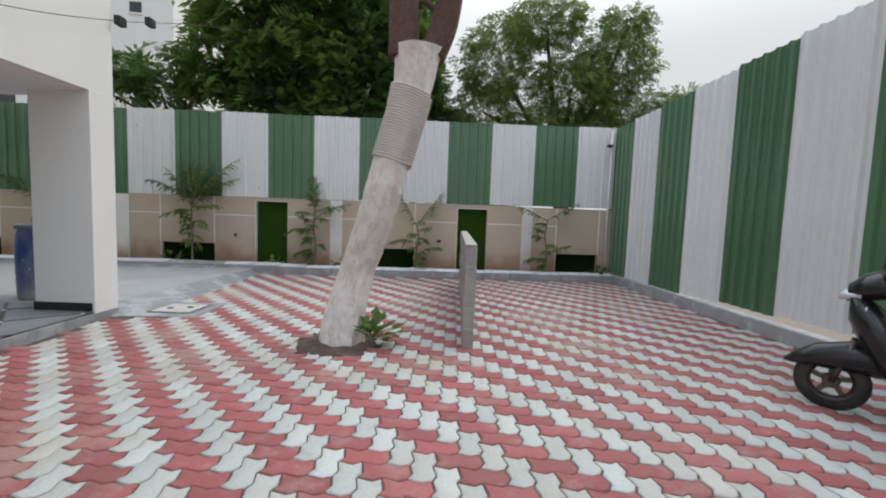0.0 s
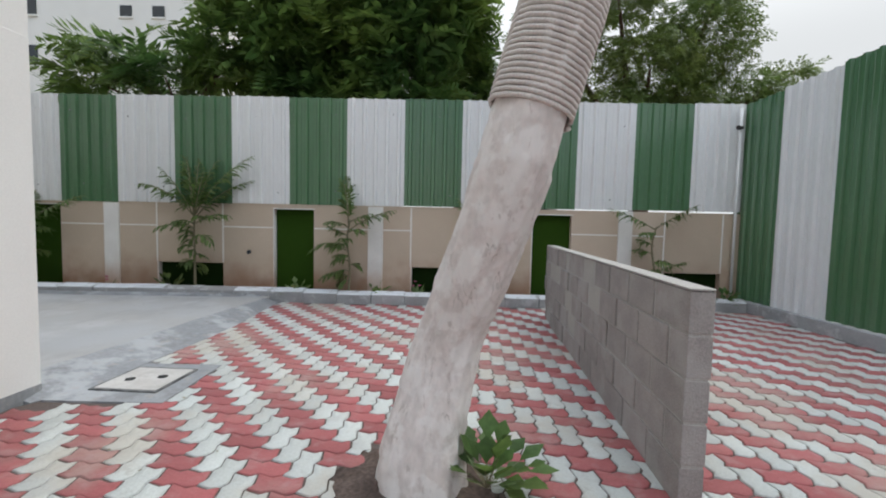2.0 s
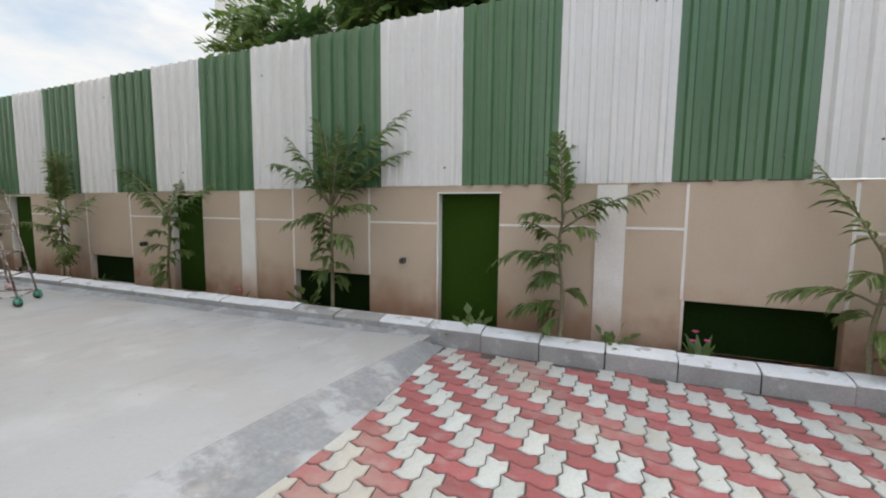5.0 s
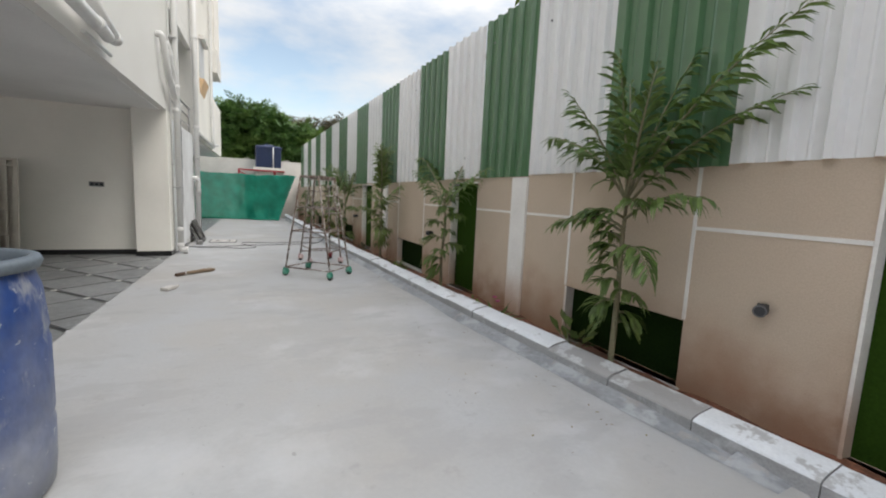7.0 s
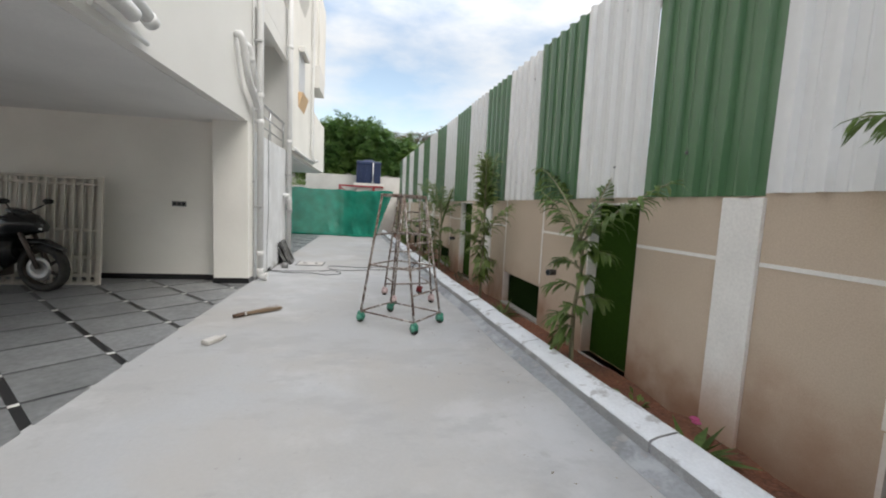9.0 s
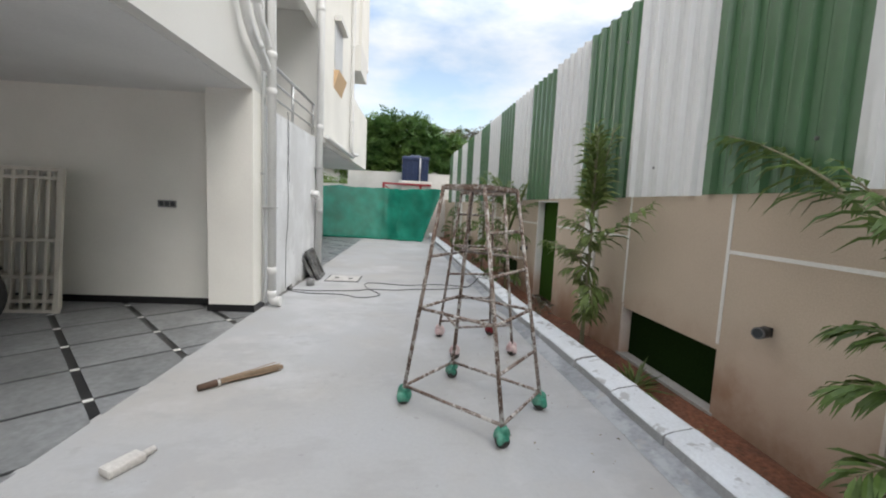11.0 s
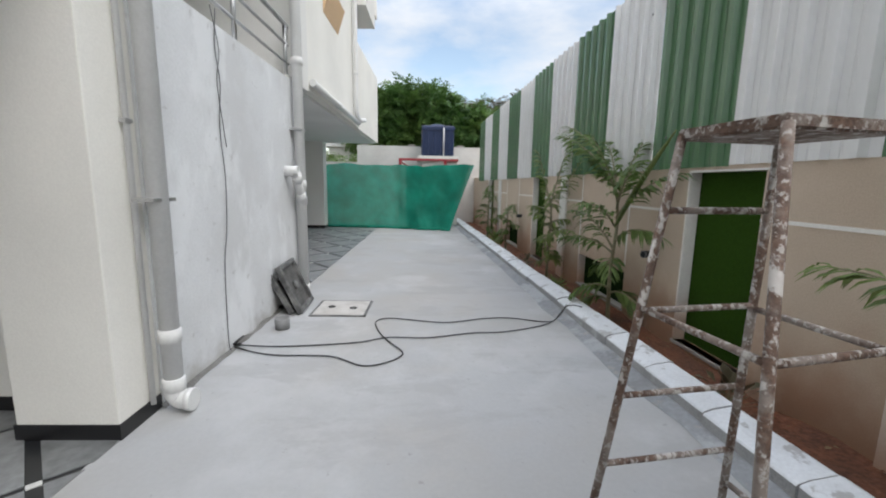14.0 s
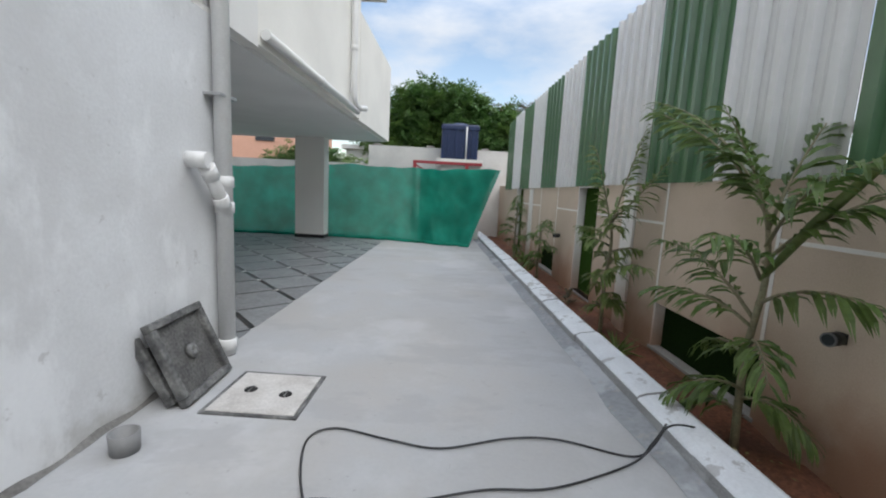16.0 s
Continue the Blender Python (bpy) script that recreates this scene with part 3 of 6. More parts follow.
# ---- boundary wall ----
DOORS = [(0.93, 1.70), (-4.06, -3.28), (-8.93, -8.18), (-14.11, -13.28), (-18.97, -18.2), (-23.9, -23.1)]
VENTS = [(3.5, 4.62), (-1.4, -0.13), (-6.32, -5.04), (-11.33, -10.02), (-16.48, -15.12), (-21.3, -20.1)]
PIERS = [(2.6, 2.87), (-2.23, -1.94), (-7.33, -7.04), (-12.3, -12.02), (-17.35, -17.07), (-22.3, -22.0)]
openings = sorted([(a, b, 0.12, 1.72) for a, b in DOORS] + [(a, b, 0.12 + min(0, 0.004 * (b + 6)), 0.65 + min(0, 0.009 * (b + 6))) for a, b in VENTS])
wall_north = structure("wall_north", block(0, 1, 0, 1, 0, 1), BEIGE, "beige plastered boundary wall with red soil splashes at its foot", "wall")
bm = bmesh.new()
edge = LEVEL_X - 3
for a, b, z0, z1 in openings:
    box(bm, edge, a, WALL_Y, WALL_Y + 0.2, -0.04, 1.82)
    box(bm, a, b, WALL_Y, WALL_Y + 0.2, z1, 1.82)
    box(bm, a, b, WALL_Y, WALL_Y + 0.2, -0.04, z0)
    edge = b
box(bm, edge, 5.1, WALL_Y, WALL_Y + 0.2, -0.04, 1.82)
wall_north.data = mesh_of("wall_north", bm, BEIGE)
# Low vents take the copy with their recess shade painted in.
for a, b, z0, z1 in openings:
    part("infill_panel", block(a - 0.03, b + 0.03, WALL_Y + 0.11, WALL_Y + 0.14, z0 - 0.03, z1 + 0.03), INFILL if z1 > 1 else INFILL_SHADED, wall_north, "dark green panel set back in the opening")
for a, b in PIERS:
    part("pilaster", block(a, b, WALL_Y - 0.03, WALL_Y + 0.01, -0.03, 1.838 - 0.005 * (5.05 - a), 0.006), TRIM_WHITE, wall_north, "white painted flat pilaster")

stops = sorted([(a, b, "d") for a, b in DOORS] + [(a, b, "v") for a, b in VENTS] + [(a, b, "p") for a, b in PIERS])
for (a0, a1, ka), (b0, b1, kb) in zip(stops, stops[1:]):
    part("groove", block(a1 + 0.004, b0 - 0.004, WALL_Y - 0.004, WALL_Y + 0.01, 1.345, 1.372), TRIM_WHITE, wall_north)
for a, b in VENTS:
    for x in (a, b):
        part("groove", block(x - 0.014, x + 0.014, WALL_Y - 0.005, WALL_Y + 0.01, 0.66, 1.8), TRIM_WHITE, wall_north)
    part("sill", block(a - 0.03, b + 0.03, WALL_Y - 0.012, WALL_Y + 0.1, 0.09, 0.12, 0.004), MORTAR, wall_north)
    part("jamb", block(a, a + 0.025, WALL_Y - 0.006, WALL_Y + 0.1, 0.125, 0.65), TRIM_WHITE, wall_north)
for a, b in DOORS:
    part("sill", block(a - 0.03, b + 0.03, WALL_Y - 0.012, WALL_Y + 0.1, 0.09, 0.12, 0.004), MORTAR, wall_north)
    part("jamb", block(a, a + 0.02, WALL_Y - 0.012, WALL_Y + 0.1, 0.125, 1.72), TRIM_WHITE, wall_north)
    part("lintel_edge", block(a, b + 0.02, WALL_Y - 0.012, WALL_Y + 0.1, 1.72, 1.738), TRIM_WHITE, wall_north)

# ---- sheet fences ----
def sheet_mesh(name, width, height, mat):
    """A ribbed steel sheet standing in the x-z plane, ribs towards -y."""
    ribs, prof = 5, [(0.0, 0.0)]
    step = width / ribs
    for k in range(ribs):
        c = (k + 0.5) * step
        prof += [(c - 0.042, 0.0), (c - 0.022, -0.045), (c + 0.022, -0.045), (c + 0.042, 0.0)]
        if k < ribs - 1:
            prof += [(c + 0.5 * step - 0.012, 0.0), (c + 0.5 * step, -0.006), (c + 0.5 * step + 0.012, 0.0)]
    prof.append((width, 0.0))
    bm = bmesh.new()
    rows = []
    for z in (0, height):
        rows.append([bm.verts.new((x, y, z)) for x, y in prof])
        rows.append([bm.verts.new((x, y + 0.004, z)) for x, y in prof])
    for k in range(len(prof) - 1):
        bm.faces.new((rows[0][k], rows[0][k + 1], rows[2][k + 1], rows[2][k]))
        bm.faces.new((rows[1][k + 1], rows[1][k], rows[3][k], rows[3][k + 1]))
        bm.faces.new((rows[2][k], rows[2][k + 1], rows[3][k + 1], rows[3][k]))
        bm.faces.new((rows[1][k], rows[1][k + 1], rows[0][k + 1], rows[0][k]))
    return mesh_of(name, bm, mat)


PITCH = 1.1
fence_north = thing("sheet_fence", "green and white ribbed steel sheets above the boundary wall", "fence", (5.05, WALL_Y - 0.006, 1.8), kind="structure")
north_sheets = [sheet_mesh("sheet", PITCH - 0.002, 2.02, m) for m in (WHITE_SHEET, GREEN_SHEET)]
for k in range(28):
    if k:
        part("sheet", north_sheets[k % 2], None, fence_north, at=(-PITCH * (k + 1), 0.004 * (k % 2), 0.055 - 0.0055 * k + random.uniform(-0.006, 0.006)), turn=(random.uniform(-0.3, 0.3), random.uniform(-0.12, 0.12), random.uniform(-0.35, 0.35)))
part("sheet", sheet_mesh("sheet", PITCH - 0.122, 2.04, WHITE_SHEET), None, fence_north, at=(-PITCH, 0.0, 0.055))
screw = mesh_of("screw", lathe([(0.014, -0.004), (0.012, 0.004), (0.004, 0.006)], 8), CABLE_GREY)
for k in range(1, 22):
    for z in (0.32, 1.72):
        part("screw", screw, None, fence_north, at=(-PITCH * (k + random.choice((0.2, 0.4, 0.6, 0.8))), -0.004, z - 0.0055 * k + random.uniform(-0.08, 0.08)), turn=(90, 0, 0))
part("back_rail", block(-PITCH * 28, -0.15, 0.014, 0.05, 0.2, 0.26), WHITE_SHEET, fence_north)
part("back_rail", block(-PITCH * 28, -0.15, 0.014, 0.05, 1.6, 1.66), WHITE_SHEET, fence_north)
EAST_X = 4.95
fence_east = thing("sheet_fence", "tall green and white ribbed steel sheets on a low kerb", "fence", (EAST_X, WALL_Y - 0.02, 0.2), (0, 0, -90), kind="structure")
east_sheets = [sheet_mesh("sheet", 1.058, 3.75, m) for m in (GREEN_SHEET, WHITE_SHEET)]
for k in range(16):
    part("sheet", east_sheets[k % 2], None, fence_east, at=(-0.22 + 1.055 * k, 0.004 * (k % 2), -0.06 + 0.035 * k))
part("back_rail", block(0, 16, 0.012, 0.05, 3.2, 3.26), WHITE_SHEET, fence_east)
part("back_rail", block(0, 16, 0.012, 0.05, 1.2, 1.26), WHITE_SHEET, fence_east)
structure("kerb_east", block(EAST_X - 0.12, EAST_X + 0.1, -6.4, WALL_Y - 0.02, -0.04, 0.2, 0.015), KERB, "low cement kerb under the tall sheet fence", "kerb")

# ---- kerb along the bed ----
kerb = thing("kerb", "whitewashed concrete kerb stones edging the planting bed", "kerb", (0, 0, 0), kind="structure")
x1 = 4.80
while x1 > FAR_X + 1:
    x0 = x1 - (0.70 if x1 > 4.7 else 0.62) + random.uniform(-0.006, 0.006)
    gap = random.uniform(0.006, 0.014)
    base = 0.055 * min(1, max(0, (-2.0 - x1) / 3.5))
    bm = bmesh.new()
    top = 0.225 + base + random.uniform(-0.008, 0.008)
    prof = [(0.0, -0.03), (0.0, top - 0.05), (0.01, top - 0.038), (0.06, top - 0.02), (0.195, top), (0.225, top - 0.012), (0.225, -0.03)]
    n = len(prof)
    a = [bm.verts.new((x0 + gap, kerb_y(x0) + y, z)) for y, z in prof]
    b = [bm.verts.new((x1, kerb_y(x1) + y, z)) for y, z in prof]
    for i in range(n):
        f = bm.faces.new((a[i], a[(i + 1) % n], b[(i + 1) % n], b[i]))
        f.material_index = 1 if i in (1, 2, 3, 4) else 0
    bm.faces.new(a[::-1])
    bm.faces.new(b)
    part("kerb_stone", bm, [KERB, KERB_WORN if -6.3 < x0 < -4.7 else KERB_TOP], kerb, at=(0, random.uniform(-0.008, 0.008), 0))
    x1 = x0

# ---- apartment building (plan turned a little against the wall) ----
building = thing("apartment_building", "white painted apartment block on pillars over a parking floor", "building", (*FACE, 0), (0, 0, SKEW))
SOFFIT = 2.9
def wing(name, x0, x1, y0, y1, z0, z1, mat, label="", bevel=0.0, parent=None):
    return part(name, block(x0, x1, y0, y1, z0, z1, bevel), mat, parent or building, label)


wing("upper_wall", -9.05, 0, -8, 0, SOFFIT, 9.5, WHITE_WALL)
wing("soffit", -9.0, -0.12, -7.9, -0.12, SOFFIT - 0.012, SOFFIT + 0.01, CEILING, "grey painted parking ceiling")
wing("upper_wall", -12.0, -9.05, -8, -1.4, 2.78, 9.5, WHITE_WALL, "white wall at the back of the balcony")
wing("balcony_slab", -12.0, -9.05, -1.4, -0.002, 5.25, 5.45, WHITE_WALL)
wing("balcony_fascia", -12.0, -9.05, -0.12, -0.004, 4.95, 6.1, WHITE_WALL)
wing("balcony_slab", -12.0, -9.05, -1.4, -0.002, 8.0, 8.2, WHITE_WALL)
wing("pier", -12.55, -12.0, -8, 0.0, 2.82, 9.5, WHITE_WALL)
wing("upper_wall", -16.6, -12.55, -8, -0.004, 2.85, 9.5, CREAM)
wing("soffit", -20.1, -11.8, -7.9, -0.12, 2.80, 2.848, CEILING, "grey painted parking ceiling")
wing("parapet", -20.1, -16.6, -0.14, 0.004, 2.82, 4.75, CREAM, "cream balcony parapet")
wing("parapet", -20.1, -19.95, -7.9, -0.14, 2.82, 4.75, CREAM)
wing("upper_wall", -19.0, -16.6, -8, -1.3, 2.85, 9.5, CREAM)
wing("upper_bay", -20.1, -18.1, -3.0, 0.004, 6.5, 9.5, CREAM)
wing("upper_bay", -18.1, -16.6, -1.3, 0.2, 5.55, 6.3, WHITE_WALL)
wing("upper_bay", -17.4, -16.6, -1.3, 0.004, 6.3, 9.5, CREAM)
# Each window is one pale grey panel with a hood and a wedge below.
for x, z in ((-13.55, 4.12), (-13.55, 6.9)):
    bay = wing("window", x - 0.95, x, -0.05, 0.02, z + 0.55, z + 1.6, PALE_PANEL, "window filled with a pale grey panel")
    wing("hood", x - 1.0, x + 0.05, 0.0, 0.16, z + 1.6, z + 1.72, WHITE_WALL, parent=bay)
    bm = bmesh.new()
    v = [(x - 1.0, 0.0, z + 0.5), (x - 1.0, 0.13, z + 0.5), (x - 1.0, 0.0, z + 0.1), (x + 0.05, 0.0, z + 0.5), (x + 0.05, 0.13, z + 0.5), (x + 0.05, 0.0, z + 0.1)]
    v = [bm.verts.new(p) for p in v]
    for f in ((0, 1, 2), (5, 4, 3), (0, 3, 4, 1), (1, 4, 5, 2), (2, 5, 3, 0)):
        bm.faces.new([v[i] for i in f])
    part("sill_box", bm, ORANGE if z < 5 else WHITE_WALL, bay, "orange painted wedge under the window" if z < 5 else "")
def column(x0, x1, y0, y1, mat, top):
    col = wing("column", x0, x1, y0, y1, 0.10, top, mat, bevel=0.008)
    wing("skirting", x0 - 0.008, x1 + 0.006, y0 - 0.01, y1 + 0.006, 0.11, 0.215, BLACK_SKIRT, "black granite skirting", parent=col)
    return col


corner = wing("column", -0.76, 0.003, -0.38, 0.003, -0.02, SOFFIT + 0.01, WHITE_WALL, bevel=0.01)
wing("skirting", -0.77, -0.03, -0.392, -0.37, 0.13, 0.235, BLACK_SKIRT, "black granite skirting", parent=corner)
column(-8.98, -8.62, -0.56, 0.004, CREAM, SOFFIT)
column(-20.0, -19.6, -2.4, -1.62, WHITE_WALL, 2.85)
back_wall = wing("parking_wall", -9.15, -8.93, -8, -0.3, 0.1, SOFFIT, CREAM, "cream parking wall with a black skirting")
wing("skirting", -8.935, -8.92, -8, -0.56, 0.12, 0.215, BLACK_SKIRT, parent=back_wall)
plate = wing("switch_plate", -8.93, -8.915, -1.32, -1.09, 1.41, 1.50, STEEL_GREY, "grey switch plate", 0.004, back_wall)
for k in range(3):
    wing("switch", -8.916, -8.91, -1.30 + 0.07 * k, -1.245 + 0.07 * k, 1.425, 1.485, WINDOW_DARK, parent=plate)
wing("putty_wall", -11.8, -8.975, -1.4, 0.02, -0.02, 2.79, PUTTY, "unpainted white putty wall with stains at its foot")
wing("parking_wall", -11.9, -11.72, -8, -0.01, -0.02, 2.85, WHITE_WALL)
wing("plinth", -9.0, 0.01, -8, 0.0, -0.04, 0.10, RAMP, "rough cement edge of the parking floor")

# balcony rail of steel tube
rail = thing("balcony_rail", "brushed steel tube railing of the first-floor balcony", "railing", (*FACE, 0), (0, 0, SKEW))
for z, r in ((3.46, 0.026), (3.24, 0.016), (3.02, 0.016)):
    part("bar", tube([(-9.1, -0.07, z), (-11.95, -0.07, z)], r, 10), STEEL, rail)
for x in (-9.2, -10.5, -11.85):
    part("post", tube([(x, -0.07, 2.78), (x, -0.07, 3.46)], 0.022, 10), STEEL, rail)
    part("post_base", tube([(x, -0.07, 2.785), (x, -0.07, 2.80)], 0.05, 12), STEEL, rail)

# drain pipes
def drain(points, r, label, collars=(), brackets=(), name="drain_pipe"):
    t = thing(name, label, "pipe", (*FACE, 0), (0, 0, SKEW))
    part("pipe", tube(points, r, 14), PVC, t)
    for p, d in collars:
        p, d = Vector(p), Vector(d).normalized()
        part("collar", tube([p - d * 0.045, p - d * 0.04, p + d * 0.04, p + d * 0.045], r, 14, [r * 1.02, r * 1.17, r * 1.17, r * 1.02]), PVC, t)
    for x, y, z in brackets:
        part("bracket", block(x - r * 1.9, x + r * 1.9, y - r * 1.15, y + r * 1.15, z - 0.012, z + 0.012, 0.004), STEEL, t)
    return t


up = (0, 0, 1)
p1 = drain([(-8.94, 0.12, 0.26), (-8.94, 0.12, 9.2)], 0.056, "white plastic soil pipe clamped beside a pillar", [((-8.94, 0.12, z), up) for z in (0.3, 0.62, 2.95, 3.4, 5.6)], [(-8.94, 0.10, 1.46), (-8.94, 0.10, 4.3)])
part("elbow", tube(smooth_path([(-8.94, 0.12, 0.34), (-8.94, 0.12, 0.25), (-8.94, 0.15, 0.2), (-8.93, 0.22, 0.2)], 4), 0.062, 14), PVC, p1)
part("end_cap", tube([(-8.93, 0.205, 0.2), (-8.93, 0.245, 0.2)], 0.07, 18), PVC, p1, "ribbed access cap")
drain([(-8.868, 0.03, 0.2), (-8.868, 0.03, 9.2)], 0.016, "thin grey conduit beside the soil pipe", brackets=[(-8.868, 0.03, 1.9), (-8.868, 0.03, 3.6)], name="conduit")
p2 = drain([(-11.74, 0.10, 0.13), (-11.74, 0.10, 9.2)], 0.062, "white plastic drain pipe at the wall's end", [((-11.74, 0.10, z), up) for z in (0.22, 1.35, 1.55, 3.0, 5.2)], [(-11.74, 0.08, 2.2)])
part("branch", tube([(-11.74, 0.12, 1.30), (-11.45, 0.13, 1.68)], 0.05, 14), PVC, p2, "slanting inlet branch")
part("inlet", tube([(-11.43, 0.0, 1.70), (-11.43, 0.17, 1.70)], 0.06, 14), PVC, p2, "inlet stub out of the wall")
for q, d in (((-11.66, 0.123, 1.40), (0.29, 0.01, 0.38)), ((-11.50, 0.128, 1.615), (0.29, 0.01, 0.38))):
    q, d = Vector(q), Vector(d).normalized()
    part("collar", tube([q - d * 0.05, q + d * 0.05], 0.06, 14), PVC, p2)
drain([(-11.88, 0.05, 0.13), (-11.88, 0.05, 9.2)], 0.03, "thin white pipe beside the drain pipe")
drain(smooth_path([(-7.95, 0.02, 4.05), (-7.95, 0.1, 4.0), (-8.2, 0.12, 3.5), (-8.6, 0.12, 3.28), (-8.76, 0.12, 3.18)], 5), 0.055, "white plastic branch pipe bending into the soil pipe", [((-8.05, 0.11, 3.8), (-0.25, 0, -0.5)), ((-8.45, 0.12, 3.36), (-0.4, 0, -0.22))])
drain(smooth_path([(-8.35, 0.02, 4.05), (-8.35, 0.1, 4.0), (-8.5, 0.12, 3.7), (-8.7, 0.12, 3.55), (-8.78, 0.12, 3.45)], 5), 0.05, "short white plastic branch pipe on the facade", [((-8.42, 0.11, 3.85), (-0.15, 0, -0.3))])
drain(smooth_path([(-2.2, 0.12, 3.12), (-4.0, 0.12, 3.10), (-4.7, 0.13, 3.08), (-4.9, 0.14, 3.05)], 4), 0.065, "white plastic waste pipe running along the facade", [((-3.0, 0.12, 3.11), (1, 0, 0)), ((-4.6, 0.13, 3.09), (1, 0, 0))])
drain([(-4.5, 0.10, 3.34), (-5.25, 0.12, 3.12)], 0.06, "slanting white waste pipe stub", [((-5.2, 0.12, 3.13), (1, 0, 0.3))])
drain([(-4.55, 0.03, 2.98), (-5.3, 0.05, 2.96)], 0.022, "thin white overflow pipe stub")
drain([(-12.6, 0.05, 2.95), (-16.2, 0.07, 2.90)], 0.05, "white plastic pipe along the edge of the overhang", [((-14.2, 0.06, 2.93), (1, 0, 0))])
drain(smooth_path([(-15.9, 0.07, 9.0), (-15.9, 0.07, 4.0), (-15.9, 0.07, 3.2), (-16.1, 0.09, 2.98), (-16.3, 0.2, 2.98)], 4), 0.05, "white plastic downpipe on the far facade", [((-15.9, 0.07, 3.9), up), ((-15.9, 0.07, 6.0), up)])

# twisted wire down the putty wall
wire = smooth_path([(-9.95, 0.035, 2.9), (-9.92, 0.03, 2.6), (-9.97, 0.03, 2.35), (-9.92, 0.03, 2.0), (-9.96, 0.03, 1.6), (-9.92, 0.035, 1.2), (-9.86, 0.03, 0.9), (-9.84, 0.03, 0.5), (-9.84, 0.03, 0.2), (-9.84, 0.05, 0.14)], 5)
part("wall_wire", tube(wire, 0.004, 6), CABLE_GREY)
tagged(bpy.data.objects["wall_wire"], "thin grey wire hanging down the putty wall", "wire")
bpy.data.objects["wall_wire"].matrix_basis = pose(FACE[0] * UNIT, FACE[1] * UNIT, 0, 0, 0, SKEW)
wire = smooth_path([(-9.88, 0.03, 2.9), (-9.97, 0.035, 2.6), (-9.91, 0.036, 2.35), (-9.97, 0.036, 2.0), (-10.0, 0.036, 1.85)], 5)
part("wall_wire", tube(wire, 0.0035, 6), CABLE_GREY)
tagged(bpy.data.objects["wall_wire.001"], "loose end of thin wire on the putty wall", "wire")
bpy.data.objects["wall_wire.001"].matrix_basis = pose(FACE[0] * UNIT, FACE[1] * UNIT, 0, 0, 0, SKEW)

# rough dark mortar joint along the foot of the putty wall
bm = bmesh.new()
foot = [(-8.95 - 0.07 * k, 0.045 + 0.03 * max(0, noise.noise((k * 0.35, 2, 0))) + 0.012 * noise.noise((k * 1.1, 5, 0)), DRIVE_Z + 0.03 + 0.035 * max(-0.6, noise.noise((k * 0.28, 7, 0)))) for k in range(40)]
for (xa, ya, za), (xb, yb, zb) in zip(foot, foot[1:]):
    bm.faces.new([bm.verts.new(p) for p in ((xa, 0.02, za), (xa, ya, DRIVE_Z + 0.002), (xb, yb, DRIVE_Z + 0.002), (xb, 0.02, zb))])
    bm.faces.new([bm.verts.new(p) for p in ((xa, 0.0, DRIVE_Z - 0.02), (xb, 0.0, DRIVE_Z - 0.02), (xb, yb, DRIVE_Z - 0.02), (xa, ya, DRIVE_Z - 0.02))])
bmesh.ops.remove_doubles(bm, verts=bm.verts[:], dist=0.0005)
structure("wall_foot", bm, MORTAR_DARK, "dark crumbling mortar joint along the foot of the putty wall", "joint", (*FACE, 0), (0, 0, SKEW))

# ---- limewashed tree ----
tree = thing("tree", "leaning tree with a limewashed trunk wound with rope", "tree", (-0.9, 4.7, 0))
lean = [(0.03, 0.07, -0.1), (0.06, 0.12, 0.3), (0.175, 0.2, 0.8), (0.305, 0.13, 1.2), (0.468, 0.0, 1.7), (0.57, -0.03, 2.1), (0.71, -0.03, 2.6), (0.79, 0, 3.0), (0.82, 0, 3.3)]
girth = [0.28, 0.232, 0.202, 0.21, 0.204, 0.198, 0.198, 0.215, 0.27]
bm = bmesh.new()
spine = smooth_path(lean, 22)
rings = []
for i, p in enumerate(spine):
    k = i / 22
    j = min(int(k), 7)
    r0 = girth[j] + (girth[j + 1] - girth[j]) * (k - j)
    ring = []
    for s in range(72):
        a = 2 * math.pi * s / 72
        r = r0 * (1 + 0.05 * noise.noise((math.cos(a) * 1.2, math.sin(a) * 1.2, p.z * 1.3)) + 0.035 * noise.noise((math.cos(a) * 5, math.sin(a) * 5, p.z * 3.0)) + 0.026 * noise.noise((math.cos(a) * 3.2, math.sin(a) * 3.2, p.z * 13.0)) + 0.03 * abs(noise.noise((math.cos(a) * 4.5, math.sin(a) * 4.5, p.z * 2.4))) + 0.014 * noise.noise((math.cos(a) * 11, math.sin(a) * 11, p.z * 24.0)) + 0.05 * min(1, max(0, 0.5 + 9 * noise.noise((math.cos(a) * 3.4 + p.z, math.sin(a) * 3.4, p.z * 3.4)))) + 0.03 * min(1, max(0, 0.5 + 9 * noise.noise((math.cos(a) * 6, math.sin(a) * 6 + 5, p.z * 6.5)))) - 0.04)
        ring.append(bm.verts.new((p.x + r * math.cos(a), p.y + r * math.sin(a), p.z)))
    rings.append(ring)
for a, b in zip(rings, rings[1:]):
    for s in range(72):
        bm.faces.new((a[s], a[(s + 1) % 72], b[(s + 1) % 72], b[s])).smooth = True
bm.faces.new(rings[-1])
part("trunk", bm, TRUNK_WHITE, tree, "limewashed cracked bark")
